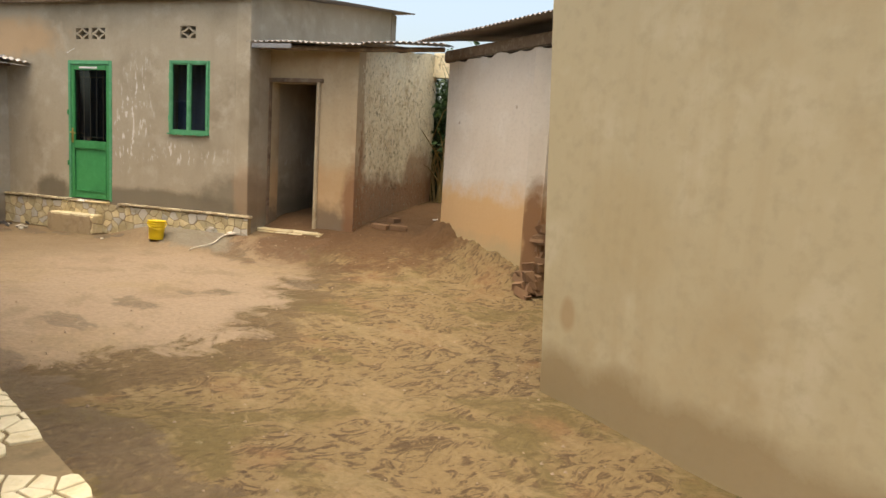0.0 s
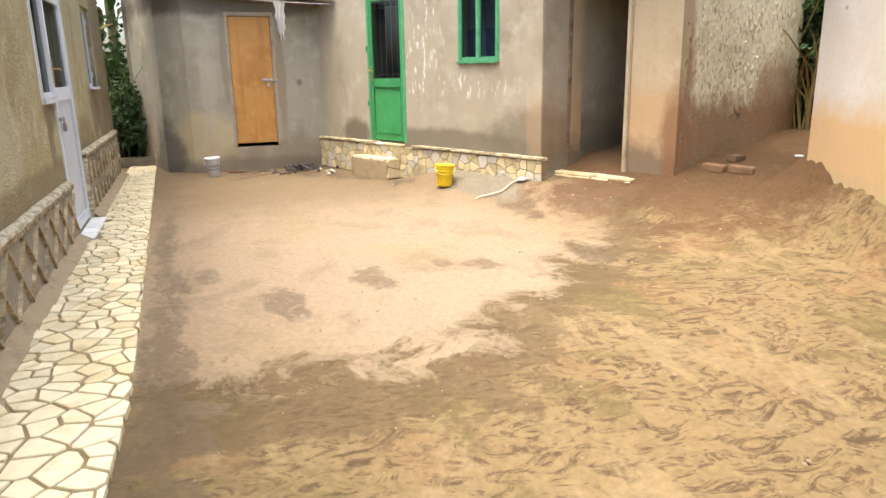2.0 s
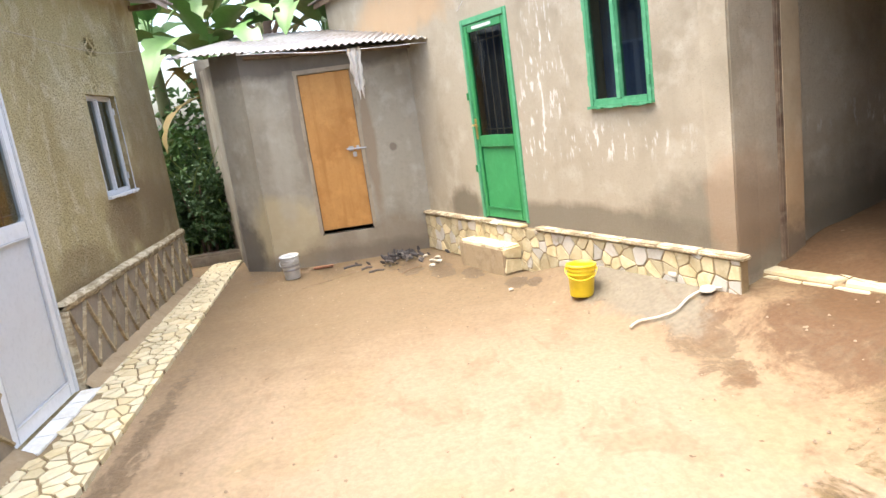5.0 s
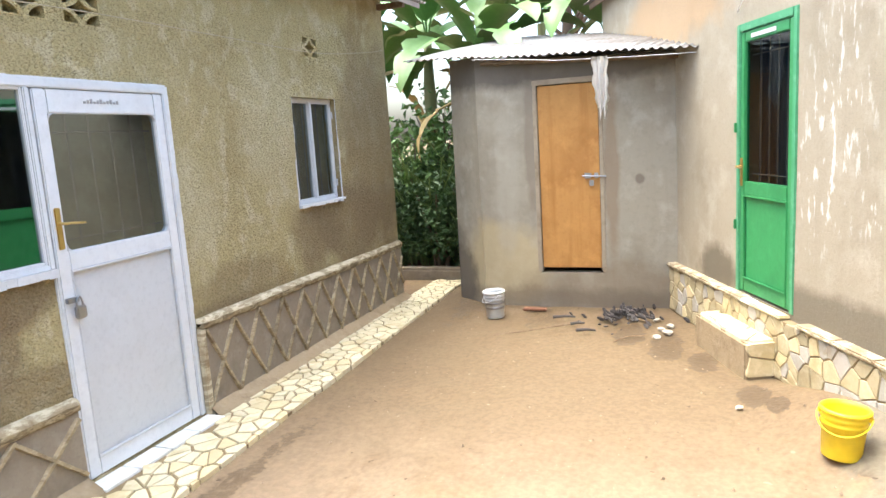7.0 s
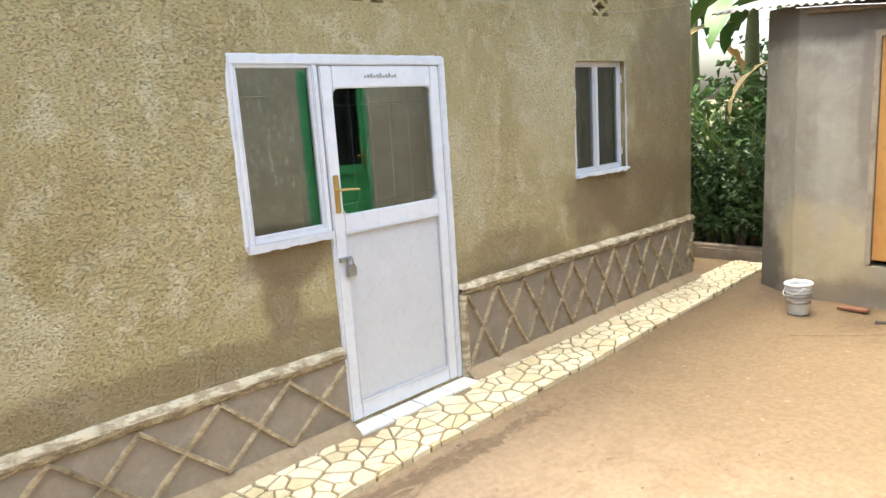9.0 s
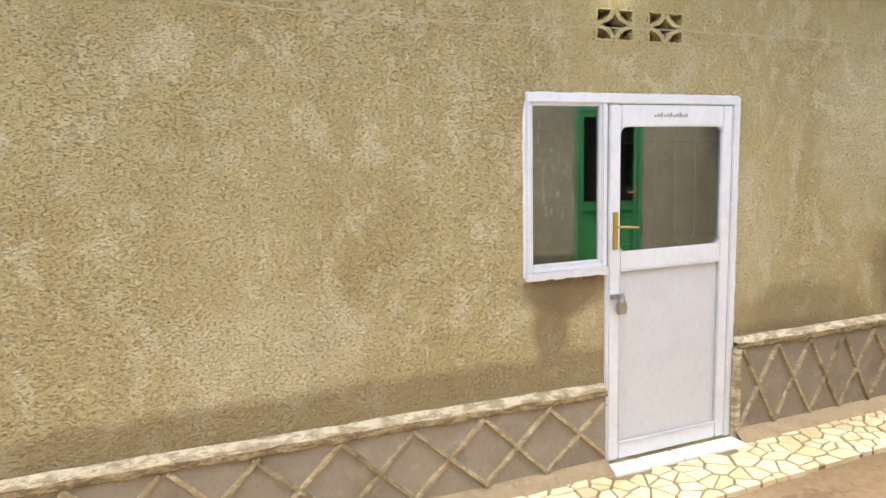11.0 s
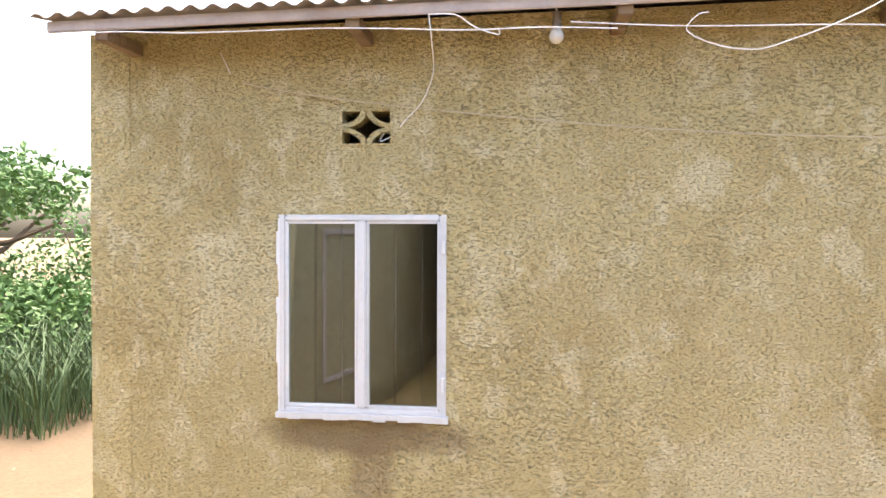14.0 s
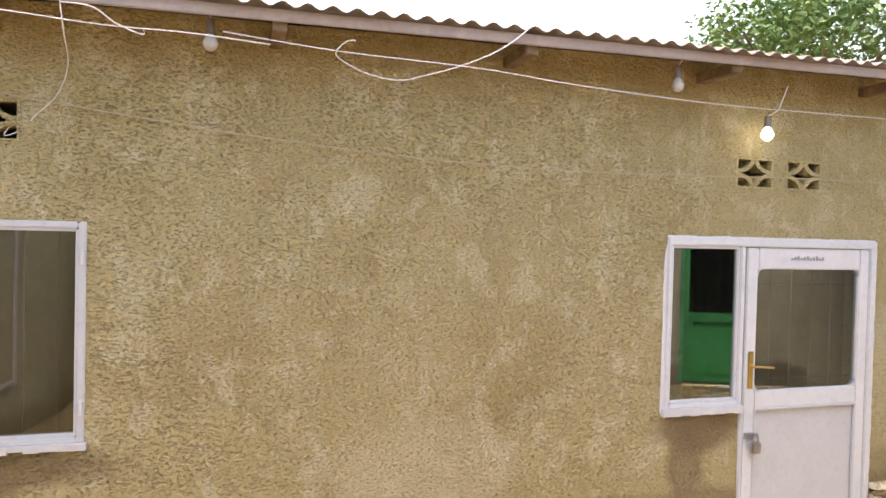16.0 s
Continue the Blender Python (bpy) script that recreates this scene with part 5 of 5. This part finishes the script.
# fine gravel over the yard
bm = bmesh.new()
pv, pf = [], []
for i in range(900):
    x, y = rnd.uniform(-11.2, 0.3), rnd.uniform(1.5, 6.5)
    if y > 3.4 + 0.0 * x and x > -2.0:
        continue
    if y > 4.9 + 0.4 * (x + 8) and x < -7:
        continue
    r = rnd.choice((0.004, 0.006, 0.006, 0.009, 0.013))
    z = rise_at(x, y) + 0.022 * noise.noise(Vector((x * 0.8, y * 0.8, 0))) - 0.006
    o = len(pv)
    pv += [(x + r, y, z), (x, y + r * 0.8, z), (x - r, y, z), (x, y - r * 0.8, z), (x + r * 0.2, y, z + r * 0.9)]
    pf += [(o, o + 1, o + 4), (o + 1, o + 2, o + 4), (o + 2, o + 3, o + 4), (o + 3, o, o + 4)]
bm.free()
gm = bpy.data.meshes.new("gravel")
gm.from_pydata(pv, [], pf)
gm.materials.append(M_GRAVEL)
tagged(new("gravel", gm), "scattered small grey-brown grit on the earth", "gravel", kind="stuff")


# ---- plants ----
def leaf_cloud(name, parent, centre, radii, n, size, material, seed, thin=1.0, lumps=2.2):
    """A crown of many small folded leaves with an uneven outline and gaps."""
    rnd = random.Random(seed)
    v, f = [], []
    c = Vector(centre)
    tries = 0
    while len(f) < n * 2 and tries < n * 12:
        tries += 1
        d = Vector((rnd.gauss(0, 1), rnd.gauss(0, 1), rnd.gauss(0, 1))).normalized()
        r = rnd.random() ** 0.45
        q = Vector((d.x * radii[0], d.y * radii[1], d.z * radii[2])) * r
        g = noise.noise((c + q) * lumps / max(radii)) + 0.35 * noise.noise((c + q) * lumps * 2.7 / max(radii))
        if g < -0.12 * thin + 0.4 * (r - 0.6):
            continue
        p = c + q
        a = Vector((rnd.gauss(0, 1), rnd.gauss(0, 1), rnd.gauss(-0.3, 0.7))).normalized()
        b = a.cross(Vector((rnd.gauss(0, 1), rnd.gauss(0, 1), rnd.gauss(0, 1)))).normalized()
        s = size * rnd.uniform(0.6, 1.4)
        up = a.cross(b) * s * 0.18
        o = len(v)
        v += [tuple(p), tuple(p + a * s * 0.5 + b * s * 0.28 + up), tuple(p + a * s), tuple(p + a * s * 0.5 - b * s * 0.28 + up)]
        f += [(o, o + 1, o + 2), (o, o + 2, o + 3)]
    me = bpy.data.meshes.new(name)
    me.from_pydata(v, [], f)
    me.materials.append(material)
    ob = new(name, me)
    ob.parent = parent
    return ob


def banana(x, y, h, seed, n=9, L=2.1, dry=2):
    """A banana plant: thick stem, arching torn blades and a few dry ones."""
    rnd = random.Random(seed)
    t = thing("banana_plant", pose(x, y, rise_at(x, y) - 0.05), "tall banana plant with broad arching green leaves", "banana plant", group="banana plants behind the shed")
    part("stem", tube(bmesh.new(), [(0, 0, 0), (0.03, 0.02, h * 0.4), (0.05, 0.0, h * 0.8), (0.06, 0.02, h)], 0.13, 0.07, 10), M_STEM, t, smooth=True)
    for i in range(n + dry):
        old = i >= n
        a = 2 * math.pi * (i * 0.382 + rnd.uniform(-0.05, 0.05))
        el = radians(rnd.uniform(35, 80)) if not old else radians(rnd.uniform(-10, 15))
        ln = L * rnd.uniform(0.75, 1.15) * (0.7 if old else 1)
        wd = rnd.uniform(0.2, 0.3) * (0.45 if old else 1)
        d = Vector((math.cos(a), math.sin(a), 0))
        side = Vector((-d.y, d.x, 0))
        p = Vector((0.06, 0.02, h * (0.97 if not old else 0.85)))
        bm = bmesh.new()
        rows = []
        m_ = 18
        for k in range(m_ + 1):
            s = k / m_
            e = el - (2.0 if not old else 1.9) * s ** 1.4 * rnd.uniform(0.96, 1.04)
            p = p + (d * math.cos(e) + Vector((0, 0, math.sin(e)))) * ln / m_
            w_ = 0.012 if s < 0.16 else wd * math.sin(math.pi * min(1, (s - 0.12) / 0.88) ** 0.75) ** 0.7 + 0.008
            w_ *= 1 - 0.35 * (rnd.random() < 0.25) * (s > 0.3)
            lift = 0.28 * w_
            nrm = (Vector((0, 0, 1)) * math.cos(e) - d * math.sin(e))
            tw = 0.25 * math.sin(seed + i)
            ss = (side + nrm * tw).normalized()
            rows.append([bm.verts.new(p - ss * w_ + nrm * lift), bm.verts.new(p - ss * w_ * 0.5 + nrm * lift * 0.7), bm.verts.new(p), bm.verts.new(p + ss * w_ * 0.5 + nrm * lift * 0.7), bm.verts.new(p + ss * w_ + nrm * lift)])
        for k, (q, r) in enumerate(zip(rows, rows[1:])):
            for j in range(4):
                if k > 4 and j in (0, 3) and rnd.random() < 0.12:
                    continue
                bm.faces.new((q[j], q[j + 1], r[j + 1], r[j]))
        part("leaf", bm, M_LEAFDRY if old else (M_LEAF if i % 3 else M_LEAFPALE), t, "hanging dry brown leaf" if old else "", smooth=True)
    return t


for i, (x, y, h, L) in enumerate(((-14.3, 1.0, 2.6, 2.3), (-15.1, 2.6, 3.0, 2.4), (-14.9, 0.0, 3.2, 2.2), (-16.0, 1.5, 3.4, 2.6), (-16.4, 3.6, 3.1, 2.5), (-15.9, -1.3, 3.1, 2.4), (-17.5, 0.4, 3.6, 2.6), (-17.8, 2.7, 3.8, 2.6), (-18.2, 5.0, 3.7, 2.6))):
    banana(x, y, h, 31 + i, L=L)


def reeds(name, x0, x1, y0, y1, n, h, material, label, seed, width=0.016, lean=0.4):
    rnd = random.Random(seed)
    v, f = [], []
    for i in range(n):
        x, y = rnd.uniform(x0, x1), rnd.uniform(y0, y1)
        z = rise_at(x, y) - 0.02
        hh = h * rnd.uniform(0.4, 1.1)
        a = rnd.uniform(0, 6.28)
        dx, dy = math.cos(a) * lean * hh * rnd.uniform(0.1, 1), math.sin(a) * lean * hh * rnd.uniform(0.1, 1)
        px, py = -math.sin(a) * width, math.cos(a) * width
        o = len(v)
        for k, w_ in ((0, 1.0), (0.45, 0.9), (0.8, 0.55), (1.0, 0.05)):
            b = k ** 2
            v += [(x + dx * b - px * w_, y + dy * b - py * w_, z + hh * k * (1 - 0.25 * b * lean)), (x + dx * b + px * w_, y + dy * b + py * w_, z + hh * k * (1 - 0.25 * b * lean))]
        for k in range(3):
            q = o + 2 * k
            f.append((q, q + 1, q + 3, q + 2))
    me = bpy.data.meshes.new(name)
    me.from_pydata(v, [], f)
    me.materials.append(material)
    return tagged(new(name, me), label, "grass", kind="stuff")


def bush(x, y, r, h, n, seed, label, size=0.09, material=None):
    t = thing("bush", pose(x, y, rise_at(x, y) - 0.03), label, "bush")
    rnd = random.Random(seed)
    for i in range(5):
        a = rnd.uniform(0, 6.28)
        part("stem", tube(bmesh.new(), [(0.1 * math.cos(a), 0.1 * math.sin(a), 0), (0.25 * r * math.cos(a), 0.25 * r * math.sin(a), h * 0.4), (0.5 * r * math.cos(a + 0.4), 0.5 * r * math.sin(a + 0.4), h * 0.8)], 0.03, 0.01, 6), M_BARK, t)
    leaf_cloud("crown", t, (0, 0, h * 0.52), (r, r, h * 0.52), n, size, material or M_BUSH, seed)
    return t


bush(-13.9, 0.35, 0.75, 1.5, 2600, 51, "dense dark bush filling the gap between the houses", 0.1)
bush(-13.2, -0.2, 0.7, 1.5, 2200, 52, "dense dark bush behind the house corner", 0.09)
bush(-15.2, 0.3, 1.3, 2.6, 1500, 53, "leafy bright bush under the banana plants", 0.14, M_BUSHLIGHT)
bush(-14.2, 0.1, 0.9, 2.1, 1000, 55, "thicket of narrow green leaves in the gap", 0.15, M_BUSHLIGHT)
bush(-13.1, 0.7, 0.6, 1.3, 2600, 56, "low dark scrub behind the kerb", 0.08)
bush(-13.6, 0.75, 0.6, 1.4, 2200, 57, "dark leafy scrub in the shaded gap", 0.09)
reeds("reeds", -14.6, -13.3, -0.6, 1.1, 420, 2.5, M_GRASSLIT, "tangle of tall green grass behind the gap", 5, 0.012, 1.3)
# lane end
bush(-8.4, 10.3, 1.0, 2.3, 2200, 54, "dark bush closing the end of the lane", 0.12)
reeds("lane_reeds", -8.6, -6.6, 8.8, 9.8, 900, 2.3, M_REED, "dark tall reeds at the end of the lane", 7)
bush(-7.45, 9.15, 0.75, 2.6, 3200, 71, "dark bush shading the lane behind the mud wall", 0.11)
reeds("dry_strands", -7.9, -6.9, 8.5, 8.75, 60, 2.0, M_LEAFDRY, "dry brown leaf strands hanging in the lane", 9, 0.014, 0.9)
# east side
for i, (x, y, r, h) in enumerate(((2.2, -3.6, 1.1, 1.7), (4.0, -5.2, 1.4, 2.2), (5.6, -3.4, 1.4, 2.0), (1.0, -6.0, 1.3, 2.0), (6.5, -7.0, 1.6, 2.6), (3.2, -8.4, 1.7, 2.6), (1.6, -4.6, 1.0, 1.5), (3.0, -3.0, 1.0, 1.4))):
    bush(x, y, r, h, 3200, 61 + i, "leafy green bush on the hedge bank", 0.11, M_BUSHLIGHT)
reeds("hedge_grass", 0.2, 6.0, -6.5, -2.4, 6500, 1.35, M_GRASS, "tall green grass along the hedge", 8, 0.007, 0.8)
for i in range(12):
    pebble("stone", 0.6 + i * 0.24, -2.1 - 0.1 * i + rnd.uniform(-0.2, 0.2), rnd.uniform(0.03, 0.06), M_GRAVEL, "rough stone at the hedge's foot", "stone", rnd, 0.7, group="hedge stones")


def tree(x, y, h, crown, n, seed, label, size=0.16):
    t = thing("tree", pose(x, y, -0.1), label, "tree")
    rnd = random.Random(seed)
    part("trunk", tube(bmesh.new(), [(0, 0, 0), (0.1, 0.05, h * 0.3), (0.0, 0.12, h * 0.55), (0.1, 0.1, h * 0.8)], 0.2 * h / 6, 0.06, 10), M_BARK, t, smooth=True)
    for i in range(7):
        a = i * 0.9 + rnd.uniform(-0.2, 0.2)
        z = h * rnd.uniform(0.45, 0.7)
        tip = Vector((crown[0] * 0.75 * math.cos(a), crown[1] * 0.75 * math.sin(a), h * rnd.uniform(0.75, 1.05)))
        part("limb", tube(bmesh.new(), [(0.05, 0.08, z), tuple(Vector((0.05, 0.08, z)).lerp(tip, 0.5) + Vector((0, 0, -0.1))), tuple(tip)], 0.06, 0.02, 6), M_BARK, t)
    for i in range(6):
        a = i * 1.05
        leaf_cloud("crown", t, (crown[0] * 0.5 * math.cos(a), crown[1] * 0.5 * math.sin(a), h * rnd.uniform(0.8, 1.08)), (crown[0] * 0.6, crown[1] * 0.6, crown[2] * 0.6), n // 6, size, M_BUSHLIGHT, seed + i)
    return t


tree(-15.8, -7.2, 7.0, (2.6, 2.6, 1.7), 6000, 81, "broad leafy tree behind the zinc roof")
tree(3.0, -4.6, 2.9, (1.6, 1.6, 0.9), 3600, 82, "small spreading tree with crooked bare limbs", 0.12)
tree(-21, 1.0, 7.5, (3.5, 3.5, 2.4), 6000, 83, "tall leafy tree behind the banana plants", 0.22)
tree(-20, 6.5, 7.5, (3.5, 3.5, 2.4), 5000, 84, "tall leafy tree behind the banana plants", 0.22)


# ---- flagstones and stone cladding, piece by piece ----
def cells(w, h, size, seed, jitter=0.46, drop=0.15):
    """Irregular polygons that tile a w by h rectangle."""
    rnd = random.Random(seed)
    nx, ny = max(1, round(w / size)), max(1, round(h / size))
    pts = {}
    for i in range(-2, nx + 2):
        for j in range(-2, ny + 2):
            pts[i, j] = ((i + 0.5 + 0.5 * (j % 2) - 0.25 + rnd.uniform(-jitter, jitter)) * w / nx, (j + 0.5 + rnd.uniform(-jitter, jitter)) * h / ny)
    for key in list(pts):
        if rnd.random() < drop:
            del pts[key]
    out = []
    for (i, j), (px, py) in pts.items():
        poly = [(0, 0), (w, 0), (w, h), (0, h)]
        for di in range(-2, 3):
            for dj in range(-2, 3):
                if (di, dj) == (0, 0) or (i + di, j + dj) not in pts:
                    continue
                qx, qy = pts[i + di, j + dj]
                mx, my, dx, dy = (px + qx) / 2, (py + qy) / 2, qx - px, qy - py
                new_p = []
                for k in range(len(poly)):
                    a, b = poly[k], poly[(k + 1) % len(poly)]
                    sa, sb = (a[0] - mx) * dx + (a[1] - my) * dy, (b[0] - mx) * dx + (b[1] - my) * dy
                    if sa <= 0:
                        new_p.append(a)
                    if sa * sb < 0:
                        s = sa / (sa - sb)
                        new_p.append((a[0] + s * (b[0] - a[0]), a[1] + s * (b[1] - a[1])))
                poly = new_p
                if len(poly) < 3:
                    break
            if len(poly) < 3:
                break
        if len(poly) >= 3:
            area = sum(a[0] * b[1] - a[1] * b[0] for a, b in zip(poly, poly[1:] + poly[:1])) / 2
            if area > 0.12 * size * size:
                out.append(poly)
    return out


def slab(poly, joint, thick, rnd, put, tilt=0.0):
    """One stone: the polygon drawn in by the joint, with a softened top edge. put maps (a, b, height) to a place."""
    cx, cy = sum(p[0] for p in poly) / len(poly), sum(p[1] for p in poly) / len(poly)
    # drop corners that nearly coincide
    pts = [p for k, p in enumerate(poly) if math.hypot(p[0] - poly[k - 1][0], p[1] - poly[k - 1][1]) > 0.012]
    if len(pts) < 3:
        return None
    reach = [math.hypot(p[0] - cx, p[1] - cy) for p in pts]
    t = thick * rnd.uniform(0.8, 1.2)
    ta, tb = rnd.uniform(-tilt, tilt), rnd.uniform(-tilt, tilt)
    bm = bmesh.new()
    rings = []
    for inset, z in ((joint, -0.03), (joint, t * 0.7), (joint + 0.003, t)):
        ring = []
        for p, r in zip(pts, reach):
            k = max(0.2, 1 - inset * 1.35 / max(r, 0.02))
            a, b = cx + (p[0] - cx) * k, cy + (p[1] - cy) * k
            zz = z + (ta * (a - cx) + tb * (b - cy) if z > 0 else 0)
            ring.append(bm.verts.new(put(a, b, zz)))
        rings.append(ring)
    for q, r in zip(rings, rings[1:]):
        for k in range(len(pts)):
            bm.faces.new((q[k], q[(k + 1) % len(pts)], r[(k + 1) % len(pts)], r[k]))
    bm.faces.new(rings[-1])
    return bm


rnd = random.Random(77)


def path_edge(x):
    """The path widens from west to east and narrows again at its end."""
    return 1.165 + 0.0225 * (x + 12.5) - 0.075 * max(0.0, x + 4.0)


bm = boxes((-12.5, 0.80, -0.06, -4.0, 1.32, 0.008), (-4.0, 0.80, -0.06, -1.6, 1.32, 0.008))
for v in bm.verts:
    if v.co.y > 1.0:
        v.co.y = path_edge(v.co.x) - 0.015
path_bed = part("path", bm, M_JOINT)
tagged(path_bed, "crazy-paved path of cream stones in dark mortar", "path", kind="structure")
PX0, PX1, PY0, PY1 = -12.5, -1.6, 0.79, 1.335
far_v, far_f = [], []
for poly in cells(PX1 - PX0, PY1 - PY0, 0.108, 41, 0.48, 0.14):
    cx = PX0 + sum(p[0] for p in poly) / len(poly)
    cy = PY0 + sum(p[1] for p in poly) / len(poly)
    if (-2.95 < cx < -2.65 and cy > 1.1) or (cx > -2.3 and rnd.random() < 0.3):
        continue
    if -8.36 < cx < -7.36 and cy < 0.87:
        continue
    bm = slab(poly, 0.0075, 0.012, rnd, lambda a, b, z: (PX0 + a, PY0 + b * (path_edge(PX0 + a) - PY0) / (PY1 - PY0), z + 0.008), 0.02)
    if not bm:
        continue
    if -10.1 < cx < -4.3:
        part("flagstone", bm, rnd.choice((M_STONE, M_STONE, M_STONE, M_STONE2)), path_bed)
    else:
        o = len(far_v)
        bm.verts.index_update()
        far_v += [tuple(v.co) for v in bm.verts]
        far_f += [tuple(o + v.index for v in f.verts) for f in bm.faces]
        bm.free()
me = bpy.data.meshes.new("outer_flagstones")
me.from_pydata(far_v, [], far_f)
me.materials.append(M_STONE)
ob = new("outer_flagstones", me)
ob.parent = path_bed
ob["kind"] = "stuff"

# stone plinth of the north house
pl = thing("plinth", GW, "cream crazy-stone plinth with a slab ledge", "plinth", kind="structure")
part("backing", boxes((0.0, -0.062, -0.1, 4.26, 0.0, 0.40)), M_JOINT, pl)
for poly in cells(4.26, 0.405, 0.115, 42, 0.46, 0.12):
    bm = slab(poly, 0.0055, 0.009, rnd, lambda a, b, z: (a, -0.062 - z, b))
    if bm:
        part("stone", bm, rnd.choice((M_STONE4, M_STONE4, M_STONE2, M_STONE3)), pl)
for i in range(12):
    a = 4.3 * i / 12
    if 1.15 < a < 1.9:
        continue
    part("ledge_slab", boxes((a + 0.003, -0.088 - 0.008 * rnd.random(), 0.408, a + 4.3 / 12 - 0.003, 0.0, 0.437 + 0.004 * rnd.random()), bevel=0.01), M_RIB, pl)
for i in range(2):
    part("ledge_slab", boxes((1.15 + 0.4 * i, -0.085, 0.405, 1.545 + 0.4 * i, -0.002, 0.43), bevel=0.008), M_TILE if i == 0 else M_STONE2, pl)
stp = thing("door_step", GW, "low stone-faced step with a crazy-paved top", "step", kind="structure")
part("core", boxes((1.06, -0.26, -0.1, 1.86, -0.064, 0.235), bevel=0.012), M_FILLET, stp)
for poly in cells(0.80, 0.20, 0.17, 43):
    bm = slab(poly, 0.008, 0.014, rnd, lambda a, b, z: (1.06 + a, -0.26 + b, 0.235 + z))
    if bm:
        part("top_stone", bm, rnd.choice((M_STONE, M_TILE, M_STONE)), stp)
for poly in cells(0.20, 0.24, 0.14, 45):
    bm = slab(poly, 0.006, 0.014, rnd, lambda a, b, z: (1.86 + z, -0.26 + a, b))
    if bm:
        part("face_stone", bm, rnd.choice((M_STONE4, M_STONE2)), stp)
# stone sill before the store
sl = thing("store_sill", ST, "row of flat cream stones before the store doorway", "sill", kind="structure")
part("bed", boxes((-0.25, -0.22, 0.05, 0.95, -0.032, 0.25)), M_JOINT, sl)
for poly in cells(1.2, 0.19, 0.2, 46):
    bm = slab(poly, 0.006, 0.02, rnd, lambda a, b, z: (-0.25 + a, -0.22 + b, 0.25 + z))
    if bm:
        part("sill_stone", bm, rnd.choice((M_STONE, M_STONE2)), sl)
for poly in cells(1.2, 0.12, 0.2, 47):
    bm = slab(poly, 0.006, 0.02, rnd, lambda a, b, z: (-0.25 + a, -0.22 - z, 0.13 + b))
    if bm:
        part("sill_stone", bm, rnd.choice((M_STONE, M_STONE2)), sl)
